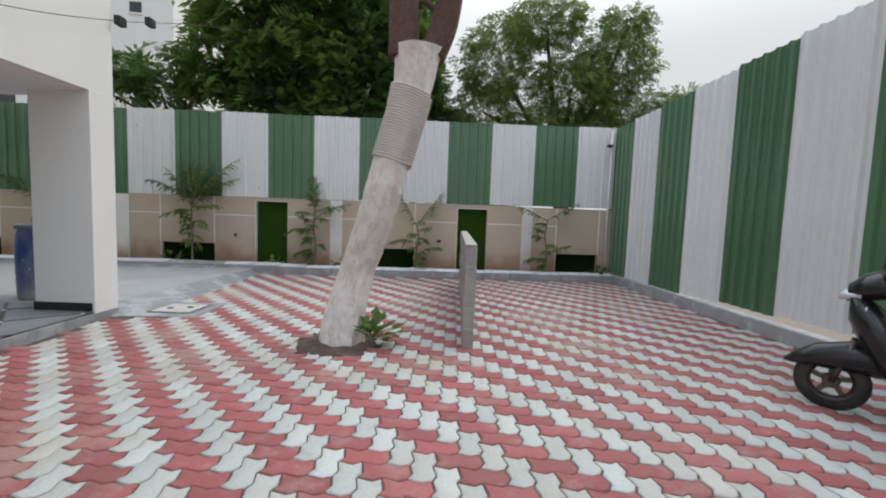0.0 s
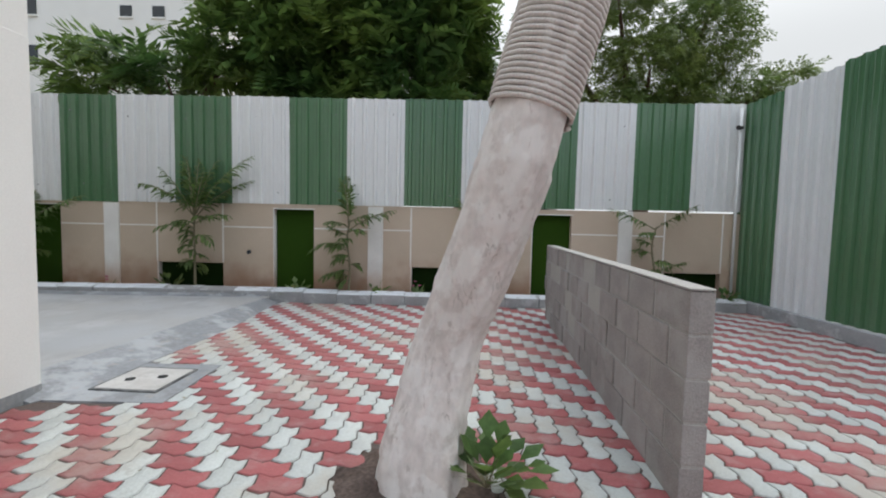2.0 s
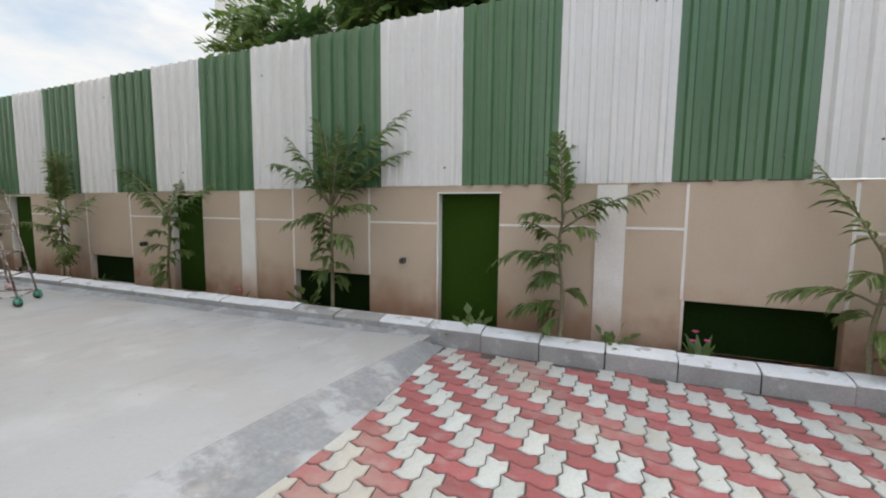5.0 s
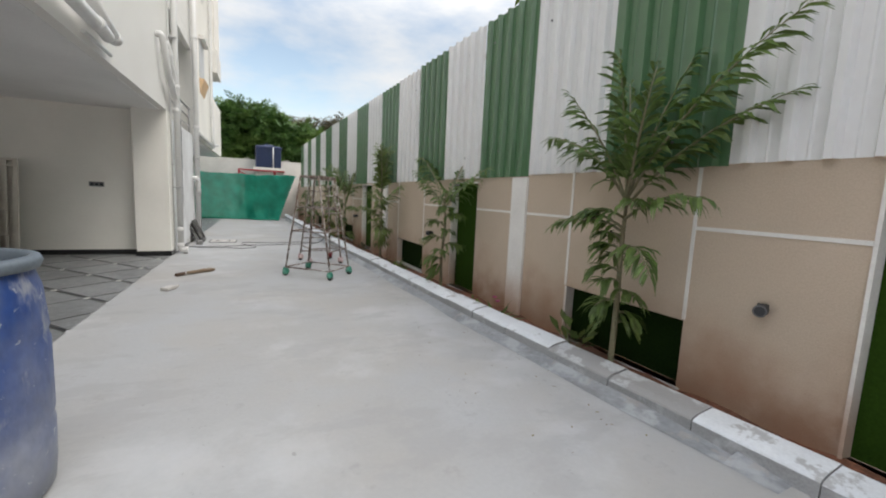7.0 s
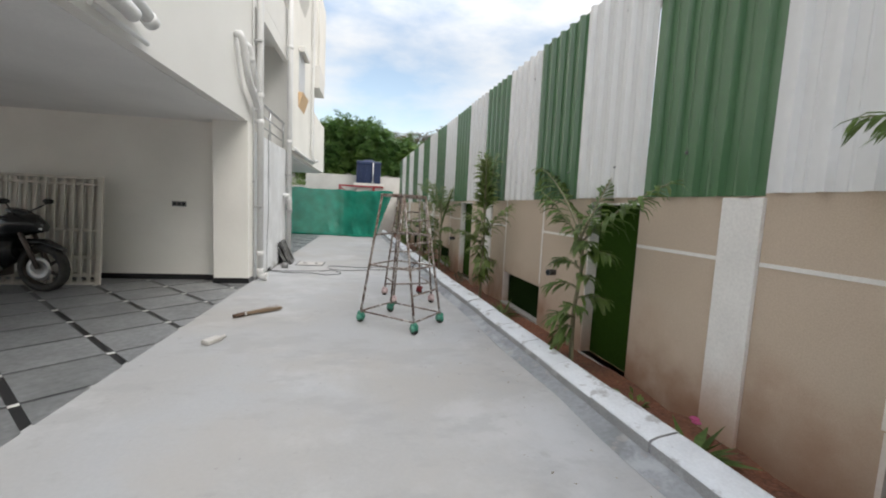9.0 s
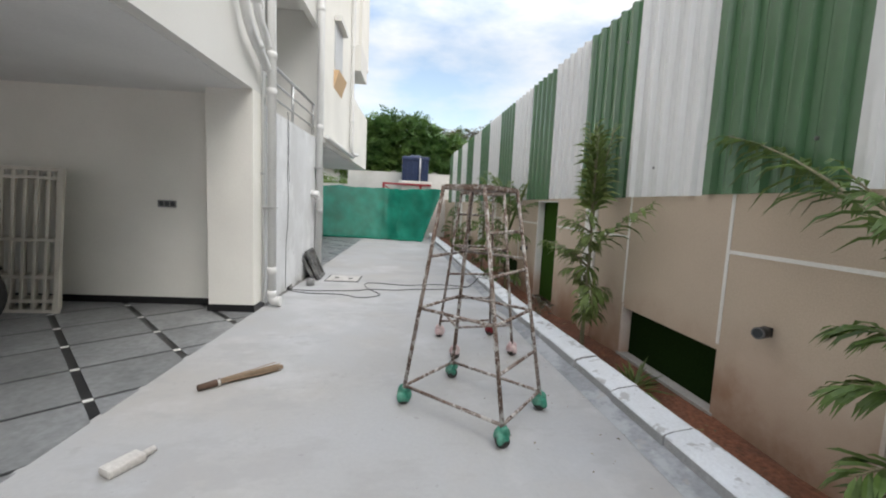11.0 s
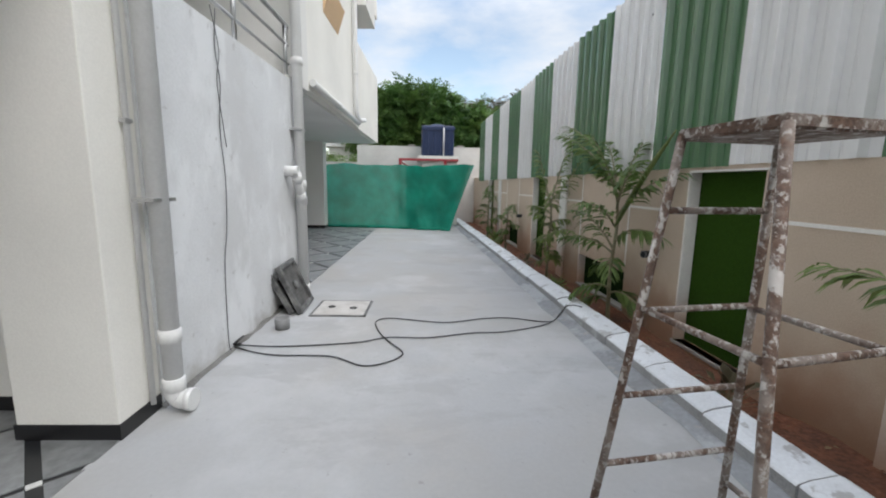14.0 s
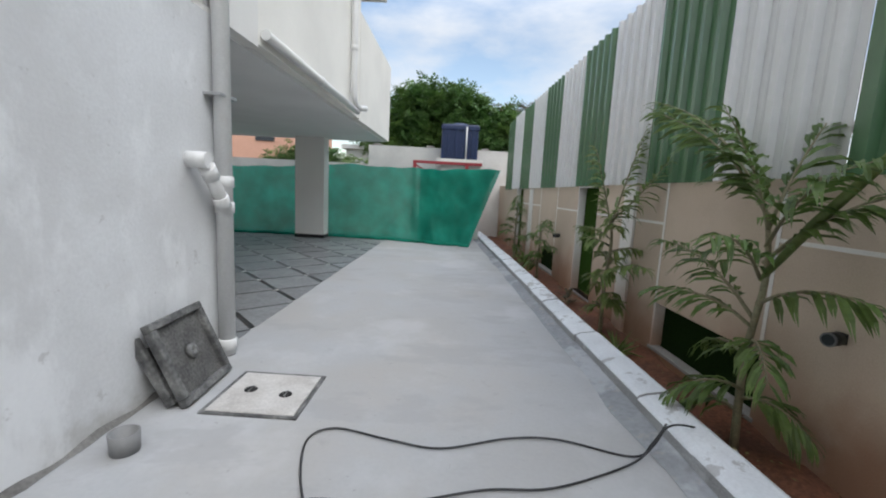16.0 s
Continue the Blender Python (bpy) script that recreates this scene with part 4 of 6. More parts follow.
for pts, rad in (([(0.66, 0, 3.2), (0.66, 0.0, 3.6), (0.62, 0.05, 4.4), (0.5, 0.1, 5.4), (0.3, 0.1, 6.4)], [0.17, 0.165, 0.15, 0.12, 0.09]), ([(0.97, 0, 3.25), (1.10, 0, 3.6), (1.22, -0.05, 4.3), (1.5, -0.1, 5.2), (1.8, -0.1, 6.2)], [0.15, 0.15, 0.14, 0.11, 0.08])):
    sp = smooth_path(pts, 5)
    part("limb", tube(sp, 0.1, 14, [rad[min(i // 5, 4)] + (rad[min(i // 5 + 1, 4)] - rad[min(i // 5, 4)]) * (i % 5) / 5 for i in range(len(sp))]), BARK, tree, "dark brown bare bark")
part("limb", tube(smooth_path([(0.68, 0, 3.75), (0.85, 0.05, 3.85), (1.05, 0.03, 3.7)], 4), 0.035, 8), BARK, tree, "dark brown thin branch")
turns = []
for i in range(27 * 16):
    z = 2.08 + 0.78 * i / (27 * 16)
    k = next(j for j in range(8) if lean[j + 1][2] >= z)
    f = (z - lean[k][2]) / (lean[k + 1][2] - lean[k][2])
    cx, r = lean[k][0] + f * (lean[k + 1][0] - lean[k][0]), girth[k] + f * (girth[k + 1] - girth[k]) + 0.012
    a = 2 * math.pi * i / 16
    cy = lean[k][1] + f * (lean[k + 1][1] - lean[k][1])
    turns.append((cx + r * math.cos(a), cy + r * math.sin(a), z - 0.3 * r * math.cos(a)))
part("rope_winding", tube(turns, 0.0135, 6), ROPE, tree, "limewashed rope wound closely round the trunk")
# tree pit
pit = structure("tree_pit_soil", lathe([(0.52, -0.01), (0.46, 0.004), (0.38, 0.014), (0.28, 0.024), (0.1, 0.03)], 40), PIT, "dark crumbled soil round the tree's foot", "soil", (-0.9, 4.72, 0))
for v in pit.data.vertices:
    v.co.z += 0.022 * noise.noise(v.co * 14) + 0.008
    v.co.x *= 0.95 + 0.2 * noise.noise((v.co.x * 4, v.co.y * 4, 1))

# ---- free-standing block wall ----
low_wall = thing("block_wall", "low free-standing wall of grey concrete blocks", "wall", (0.585, 4.6, 0), (0, 0, -5.0))
part("core", block(-0.055, 0.055, 0.01, 4.62, -0.02, 1.175), MORTAR, low_wall, "mortar joints")
for row in range(5):
    y = -0.0 if row % 2 == 0 else -0.22
    while y < 4.6:
        y0, y1 = max(y, 0.0), min(y + 0.44, 4.63)
        if y1 - y0 > 0.06:
            z0 = 0.0 + row * 0.238
            part("concrete_block", block(-0.064, 0.064, y0 + 0.006, y1 - 0.006, z0 + 0.007, z0 + 0.231, 0.006), BLOCK, low_wall, at=(random.uniform(-0.004, 0.004), 0, 0), turn=(0, 0, random.uniform(-0.3, 0.3)))
        y += 0.45
part("coping", block(-0.066, 0.066, 0.0, 4.62, 1.188, 1.2, 0.004), MORTAR, low_wall, "pale mortar skim on top")

# ---- palms and shrubs in the bed ----
def frond_mesh(length, droop, seed, leaf=0.24, pairs=13, mat=FROND):
    """One feather leaf growing along +x and up, bending down at its tip; leaflets on both sides."""
    rng = random.Random(seed)
    bm = tube([(length * t, 0, length * (0.55 * t - droop * t * t)) for t in (0, 0.2, 0.4, 0.6, 0.8, 1.0)], 0.01, 5, [0.013, 0.011, 0.009, 0.007, 0.005, 0.003])
    for i in range(pairs):
        t = 0.16 + 0.84 * i / (pairs - 1)
        root = Vector((length * t, 0, length * (0.55 * t - droop * t * t)))
        slope = Vector((1, 0, 0.55 - 2 * droop * t)).normalized()
        for side in (-1, 1):
            if rng.random() < 0.05:
                continue
            size = leaf * (0.5 + 0.85 * math.sin(math.pi * min(1, 0.22 + 0.72 * t))) * rng.uniform(0.75, 1.1)
            ang = radians(rng.uniform(34, 62)) * (1 - 0.3 * t)
            d = slope * math.cos(ang) + Vector((0, side * math.sin(ang), 0)) + Vector((0, 0, rng.uniform(-0.35, 0.3)))
            d.normalize()
            wide = d.cross(Vector((0, 0, 1))).normalized() * size * 0.088
            sag = Vector((0, 0, -size * rng.uniform(0.25, 0.75))) + d * size * rng.uniform(-0.25, 0.0)
            fold = Vector((0, 0, size * 0.04))
            m1, m2, tip = root + d * size * 0.38 + sag * 0.06, root + d * size * 0.76 + sag * 0.45, root + d * size + sag
            a = bm.verts.new(root)
            b, c, e = bm.verts.new(m1 + wide), bm.verts.new(m1 - fold), bm.verts.new(m1 - wide)
            g, h, k = bm.verts.new(m2 + wide * 1.05), bm.verts.new(m2 - fold), bm.verts.new(m2 - wide * 1.05)
            q1, q2 = bm.verts.new(tip + wide * 0.25), bm.verts.new(tip - wide * 0.3 + sag * 0.1)
            for f in ((a, b, c), (a, c, e), (b, g, h, c), (c, h, k, e), (g, q1, h), (h, q2, k)):
                bm.faces.new(f).material_index = 1
    return mesh_of("frond", bm, [STALK, mat])


def palm(x, top, leaves, label, stem=None, y=10.2, mat=FROND):
    """leaves: (height on the stem, direction in degrees, length, droop)."""
    t = thing("palm", label, "palm", (x, y, 0.04), group="palms in the planting bed")
    stem = stem or top * 0.7
    bend = random.uniform(-0.04, 0.04)
    part("stem", tube(smooth_path([(0, 0, 0), (bend, 0, stem * 0.4), (-bend, 0.01, stem * 0.75), (bend, 0, stem)], 4), 0.03, 8, [0.026 - 0.013 * i / 12 for i in range(13)]), STALK, t)
    for i, (z, az, length, droop, *steep) in enumerate(leaves):
        part("frond", frond_mesh(length, droop, int(abs(x) * 100) + i, leaf=0.145 + 0.05 * length, pairs=int(9 + 11 * length), mat=mat), None, t, at=(0, 0, z), turn=(random.uniform(-8, 8), -(steep[0] if steep else random.uniform(0, 10)), az))
    return t


def bushy(stem, n, length, seed, low=0.25, wide=1.0):
    """Leaf rows for a palm: rising fronds at the top, drooping ones below; the wall side is kept thinner."""
    rng = random.Random(seed)
    rows = []
    for i in range(n):
        f = i / max(n - 1, 1)
        az = rng.choice((rng.uniform(-55, 55), rng.uniform(125, 235), rng.uniform(200, 340)))
        rows.append((stem * (low + (1 - low) * f), az, length * wide * rng.uniform(0.55, 0.9) * (0.5 + 0.55 * f), rng.uniform(0.6, 1.0) - 0.55 * f))
    return rows


palm(-2.54, 2.4, bushy(1.45, 13, 0.55, 1) + [(1.4, 95, 0.95, 0.1, 48), (1.42, 265, 0.8, 0.2, 45), (1.3, 5, 0.85, 0.25), (0.95, 175, 0.7, 0.75), (0.45, 185, 0.5, 0.7)], "young palm with feathery green fronds before the wall", 1.5)
palm(-5.42, 2.6, bushy(1.45, 12, 0.42, 2, 0.35, 0.9) + [(1.5, 176, 1.2, 0.42, 22), (1.5, 6, 1.45, 0.3, 34), (1.45, 14, 1.2, 0.35, 26), (1.55, 95, 0.95, 0.1, 52), (1.5, 265, 0.95, 0.1, 52), (1.52, 150, 0.9, 0.1, 48), (1.5, 40, 1.0, 0.12, 48), (1.5, 220, 0.9, 0.2, 40), (1.5, 320, 0.9, 0.2, 40), (1.5, 190, 0.85, 0.1, 56), (1.35, 350, 0.75, 0.5, 10), (1.25, 200, 0.6, 0.6, 5), (1.1, 330, 0.55, 0.7, 0)], "tall bushy palm with dense drooping fronds", 1.55, mat=FROND)
palm(-8.6, 2.6, bushy(1.35, 11, 0.5, 3) + [(1.35, 172, 1.6, 0.25, 12), (1.3, 2, 1.1, 0.2, 8), (1.35, 100, 0.8, 0.1, 38), (1.3, 250, 0.6, 0.2, 30)], "palm with one long frond arching along the wall", 1.45)
palm(-11.58, 2.3, bushy(1.4, 16, 0.48, 4, 0.3) + [(1.4, 80, 0.95, 0.05, 56), (1.4, 260, 0.95, 0.05, 58), (1.4, 190, 0.9, 0.08, 60), (1.42, 10, 0.95, 0.06, 62), (1.4, 320, 0.9, 0.08, 58), (1.42, 140, 0.9, 0.06, 60), (1.1, 8, 1.0, 0.22, 14), (0.95, 200, 0.75, 0.35, 6), (0.7, 340, 0.6, 0.6, 0)], "slender palm with pale upright fronds", 1.5, mat=FROND_PALE)
palm(-0.05, 2.2, bushy(1.2, 9, 0.5, 5) + [(1.2, 20, 0.95, 0.1, 30), (1.15, 165, 0.8, 0.1, 35), (0.75, 175, 0.65, 0.6), (0.5, 8, 0.6, 0.4)], "young palm with sparse yellow-green fronds", 1.25, mat=FROND_PALE)
palm(3.16, 2.2, bushy(1.3, 7, 0.45, 6) + [(1.45, 5, 0.85, 0.12), (1.45, 175, 0.8, 0.12), (0.6, 10, 0.65, 0.2), (0.45, 180, 0.5, 0.6)], "thin young palm with two spreading fronds", 1.5)
big_palm = palm(-14.85, 2.7, [(1.45, 195, 1.25, 0.42, 34), (1.45, 225, 0.95, 0.4, 36), (1.4, 165, 1.05, 0.35, 30), (1.3, 345, 0.85, 0.5, 28), (1.2, 20, 0.9, 0.45, 26), (1.1, 300, 0.7, 0.5, 20), (0.95, 10, 0.7, 0.6, 12), (0.85, 190, 0.95, 0.45, 18), (0.8, 225, 0.6, 0.55, 12), (0.7, 330, 0.5, 0.7, 4), (0.6, 180, 0.45, 0.7, 0), (0.4, 250, 0.4, 0.8, 0), (0.35, 30, 0.36, 0.8, 0), (0.25, 210, 0.38, 0.9, 0), (1.4, 260, 0.7, 0.2, 46), (1.4, 95, 0.7, 0.2, 48)], "large palm with long glossy fronds beside the drive", 1.5)
part("spear_leaf", tube([(0, 0, 1.1), (0.25, 0.03, 1.45), (0.55, 0.06, 1.8), (0.8, 0.08, 2.05)], 0.03, 7, [0.018, 0.028, 0.024, 0.006]), FROND_PALE, big_palm, "folded young green leaf")
palm(-17.0, 2.15, bushy(1.25, 13, 0.5, 8) + [(1.25, 80, 0.95, 0.05, 50), (1.2, 260, 0.8, 0.05, 48), (0.7, 5, 0.7, 0.3), (1.3, 20, 0.7, -0.2)], "palm with narrow bright green fronds", 1.35, mat=FROND_PALE)
palm(-20.0, 1.7, bushy(0.9, 9, 0.6, 9), "small dry-looking palm at the wall", 1.0)
palm(-22.3, 2.2, bushy(1.3, 11, 0.75, 10), "palm at the far end of the bed", 1.4)


def shrub(x, y, size, n, label, mat, name="shrub", broad=0.45, flowers=0):
    t = thing(name, label, "plant", (x, y, 0.05))
    rng = random.Random(int(x * 31))
    bm, stems = bmesh.new(), bmesh.new()
    for i in range(n):
        az, lift = rng.uniform(0, 2 * math.pi), rng.uniform(0.35, 1.35)
        d = Vector((math.cos(az) * math.cos(lift), math.sin(az) * math.cos(lift), math.sin(lift)))
        root = d * size * rng.uniform(0.15, 0.75) * (1 if broad > 0.2 else 0.1)
        length = size * rng.uniform(0.35, 0.6) * (1 if broad > 0.2 else 1.9)
        side = d.cross(Vector((0, 0, 1))).normalized() * length * broad * 0.5
        bend = Vector((0, 0, -length * rng.uniform(0.1, 0.4)))
        v = [bm.verts.new(p) for p in (root, root + d * length * 0.5 + side + bend * 0.2, root + d * length * 0.5 + bend * 0.25 - Vector((0, 0, 0.01)), root + d * length * 0.5 - side + bend * 0.2, root + d * length + bend)]
        for f in ((0, 1, 2), (0, 2, 3), (1, 4, 2), (2, 4, 3)):
            bm.faces.new([v[k] for k in f]).smooth = True
        a = [stems.verts.new(p) for p in ((0, 0, 0), (0.006, 0.004, 0), root + Vector((0.004, 0, 0)), root)]
        stems.faces.new(a)
    part("leaves", bm, mat, t)
    part("stalks", stems, STALK, t)
    for i in range(flowers):
        part("flower", lathe([(0.005, 0), (0.03, 0.012), (0.026, 0.02), (0.004, 0.014)], 8), PINK, t, "small pink flower", at=(rng.uniform(-0.2, 0.2), rng.uniform(-0.12, 0.1), size * rng.uniform(0.6, 1.0)))
    return t


shrub(-2.02, 10.25, 0.36, 26, "small broad-leaved green seedling in red soil", LEAF_LIGHT)
shrub(-3.5, 10.22, 0.36, 24, "thin leafy seedling in front of the green panel", LEAF_LIGHT, broad=0.5)
shrub(-1.25, 10.28, 0.4, 20, "strap-leaved plant with pink flowers", FROND, broad=0.16, flowers=3)
shrub(-5.95, 10.3, 0.45, 24, "yellow-green seedling before the wall vent", FROND_PALE, broad=0.4)
shrub(-7.05, 10.15, 0.38, 18, "strap-leaved plant with a pink flower", FROND, broad=0.16, flowers=2)
shrub(-7.75, 10.3, 0.2, 16, "low weeds in red soil", LEAF_LIGHT)
shrub(-10.55, 10.2, 0.36, 40, "tuft of dry grassy leaves in the bed", FROND_PALE, "grass_tuft", broad=0.07)
shrub(-13.0, 10.2, 0.3, 26, "reddish low plant in the bed", LEAF_BROWN)
shrub(-16.35, 10.1, 0.3, 50, "tuft of fine green grass in the bed", LEAF_LIGHT, "grass_tuft", broad=0.06)
shrub(-18.2, 10.2, 0.26, 30, "low brownish weeds in the bed", LEAF_BROWN)
shrub(-21.2, 10.2, 0.34, 40, "low green weeds at the far end of the bed", LEAF_LIGHT)
shrub(4.6, 10.2, 0.4, 40, "dark small bush in the corner of the bed", LEAF_DARK)
shrub(-0.5, 4.68, 0.36, 44, "broad-leaved sapling growing at the tree's foot", LEAF_DARK, broad=0.62)

# ---- wall spotlights ----
def spotlight(x):
    t = thing("wall_spotlight", "small black cylindrical spotlight on the boundary wall", "wall lamp", (x, WALL_Y, 0.88), (0, 0, 18), group="wall spotlights")
    part("back_plate", block(-0.032, 0.032, -0.012, 0.0, -0.032, 0.032, 0.004), DARK_PLASTIC, t)
    part("barrel", tube([(0.0, -0.03, 0.0), (-0.0, -0.12, 0.0)], 0.038, 16), DARK_PLASTIC, t)
    part("arm", block(-0.012, 0.012, -0.05, -0.01, -0.012, 0.012), DARK_PLASTIC, t)
    part("lens", tube([(0, -0.118, 0), (0, -0.123, 0)], 0.03, 16), WINDOW_DARK, t, "dark glass lens")
    part("lens_ring", tube([(0, -0.112, 0), (0, -0.121, 0)], 0.0395, 16), CABLE_GREY, t)


for x in (0.47, -4.53, -9.62, -14.6, -19.8):
    spotlight(x)

# ---- blue drum ----
drum = thing("plastic_drum", "worn blue plastic drum streaked with dried cement", "drum", (-5.42, 6.36, DRIVE_Z))
part("shell", lathe([(0.30, 0.0), (0.335, 0.02), (0.345, 0.12), (0.35, 0.3), (0.342, 0.33), (0.35, 0.36), (0.352, 0.68), (0.343, 0.71), (0.35, 0.74), (0.335, 0.92), (0.315, 0.99), (0.315, 1.03), (0.30, 1.03), (0.30, 0.98), (0.32, 0.9), (0.325, 0.1), (0.05, 0.06)], 40), DRUM_BLUE, drum)
part("rim", lathe([(0.312, 1.0), (0.335, 1.005), (0.345, 1.03), (0.335, 1.055), (0.305, 1.06), (0.295, 1.045), (0.297, 1.0)], 40, False), DRUM_RIM, drum, "grey-blue rolled rim")

# ---- trestle ladders ----
def trestle(name, center, feet, head, height, rungs, rag, label):
    """A four-legged steel trestle; feet and head are plan outlines in the same order."""
    t = thing(name, label, "ladder", (*center, DRIVE_Z), group="painter's trestles")
    low = [Vector((x - center[0], y - center[1], 0.1)) for x, y in feet]
    high = [Vector((x - center[0], y - center[1], height - DRIVE_Z)) for x, y in head]
    at = lambda k, z: low[k] + (high[k] - low[k]) * ((z - 0.1) / (high[k].z - 0.1))
    for k in range(4):
        part("leg", tube([low[k] - (high[k] - low[k]) * 0.02, high[k]], 0.0145, 8), RUSTY, t)
        wheel = part("caster", tube([low[k] + Vector((-0.02, 0.0, -0.055)), low[k] + Vector((0.02, 0.0, -0.055))], 0.045, 14), RUBBER, t)
        bm = bmesh.new()
        bmesh.ops.create_icosphere(bm, subdivisions=3, radius=0.045)
        for v in bm.verts:
            v.co *= 1 + 0.8 * noise.noise(v.co * 26 + Vector((k * 3, 0, 0)))
            v.co.z *= 1.25
            v.co.z = max(v.co.z, -0.075)
        for f in bm.faces:
            f.smooth = True
        part("rag", bm, rag[k % len(rag)], t, "rag wrapped over the caster", at=tuple(low[k] + Vector((0, 0, -0.02))))
    for a, b, z in rungs:
        part("rung", tube([at(a, z), at(b, z)], 0.0115, 8), RUSTY, t)
    hs = high
    bm = bmesh.new()
    top = [bm.verts.new(p * 1.06 + Vector((0, 0, -0.06 * p.z + 0.02))) for p in hs]
    bot = [bm.verts.new(v.co - Vector((0, 0, 0.035))) for v in top]
    bm.faces.new(top)
    bm.faces.new(bot[::-1])
    for k in range(4):
        bm.faces.new((bot[k], bot[(k + 1) % 4], top[(k + 1) % 4], top[k]))
    bmesh.ops.recalc_face_normals(bm, faces=bm.faces[:])
    bmesh.ops.bevel(bm, geom=bm.edges[:], offset=0.006, segments=2, affect="EDGES")
    part("top_frame", bm, RUSTY, t, "paint-splashed top plate")
    return t


trestle("trestle_ladder", (-10.16, 8.67), [(-10.22, 8.16), (-9.63, 8.76), (-10.1, 9.17), (-10.68, 8.59)], [(-10.12, 8.38), (-9.9, 8.62), (-10.27, 8.95), (-10.52, 8.66)], 1.73,
        [(0, 1, 0.14), (1, 2, 0.14), (2, 3, 0.14), (3, 0, 0.14), (0, 1, 0.74), (1, 2, 0.74), (2, 3, 0.74), (3, 0, 0.74), (1, 2, 0.44), (1, 2, 1.04), (1, 2, 1.32), (2, 3, 1.12), (3, 0, 1.12)], [CLOTH_GREEN],
        "paint-splashed rusty steel trestle with green rags on its casters")
trestle("trestle_ladder", (-11.5, 8.95), [(-11.79, 8.60), (-11.12, 8.68), (-11.22, 9.28), (-11.85, 9.20)], [(-11.68, 8.76), (-11.36, 8.80), (-11.42, 9.16), (-11.72, 9.12)], 1.74,
        [(0, 1, 0.3), (1, 2, 0.3), (2, 3, 0.3), (0, 1, 1.06), (1, 2, 1.06), (2, 3, 1.04), (0, 3, 0.18), (0, 3, 0.45), (0, 3, 0.73), (0, 3, 1.05), (0, 3, 1.39)], [CLOTH_PINK, CLOTH_PINK, CLOTH_PINK, CLOTH_RED],
        "smaller rusty trestle splashed with white paint")

# ---- brooms ----
broom = thing("broom", "short straw broom lying on the cement", "broom", (-10.44, 6.62, DRIVE_Z + 0.03), (0, 0, 132))
part("handle", tube([(0, 0, 0), (0.16, 0, 0.003)], 0.028, 10, [0.024, 0.03]), WOOD, broom)
part("binding", tube([(0.135, 0, 0.0), (0.155, 0, 0.0)], 0.032, 10), COVER, broom)
bm = bmesh.new()
rng = random.Random(5)
for i in range(150):
    a, r, s = rng.uniform(0, 6.28), rng.uniform(0, 0.02), rng.uniform(0.5, 0.68)
    f = rng.uniform(1.2, 4.0)
    p0, p1 = Vector((0.15, r * math.cos(a), 0.003 + r * math.sin(a))), Vector((s, f * r * math.cos(a), max(-0.026, f * 0.6 * r * math.sin(a) - 0.01)))
    w = Vector((0, 0.003, 0.002))
    bm.faces.new([bm.verts.new(q) for q in (p0 - w, p0 + w, p1 + w, p1 - w)])
part("bristles", bm, STRAW, broom, "splayed straw bristles")
brush = thing("hand_brush", "small pale hand brush on the cement", "brush", (-9.56, 6.66, DRIVE_Z + 0.02), (0, 0, 150))
part("bristle_block", block(-0.13, 0.06, -0.05, 0.05, -0.018, 0.03, 0.015), COVER, brush)
part("handle", tube([(0.05, 0, 0.0), (0.13, 0, 0.005)], 0.02, 8), COVER, brush)

# ---- manholes, leaning frames, pipe stub ----
def manhole(x, y, turn, w, d, z, label, hx=0.12, hy=0.045):
    t = thing("manhole_cover", label, "manhole", (x, y, z), (0, 0, turn))
    bm = bmesh.new()
    for x0, x1, y0, y1 in ((-w / 2, w / 2, -d / 2, -d / 2 + 0.025), (-w / 2, w / 2, d / 2 - 0.025, d / 2), (-w / 2, -w / 2 + 0.025, -d / 2 + 0.025, d / 2 - 0.025), (w / 2 - 0.025, w / 2, -d / 2 + 0.025, d / 2 - 0.025)):
        box(bm, x0, x1, y0, y1, -0.03, 0.012)
    part("frame", bm, IRON, t, "dark iron frame")
    part("slab", block(-w / 2 + 0.028, w / 2 - 0.028, -d / 2 + 0.028, d / 2 - 0.028, -0.03, 0.016, 0.004), COVER, t)
    # Black discs on the uncut slab paint the shade of the lifting holes.
    for s in (-1, 1):
        part("lifting_hole", lathe([(0.045, 0), (0.042, 0.004), (0.02, 0.002)], 16), HOLE_SHADE, t, "black disc painted as the shade in a lifting hole", at=(s * hx, s * hy, 0.015))
        part("lifting_bar", tube([(s * hx - 0.04, s * hy, 0.02), (s * hx + 0.04, s * hy, 0.02)], 0.006, 6), IRON, t)
    return t


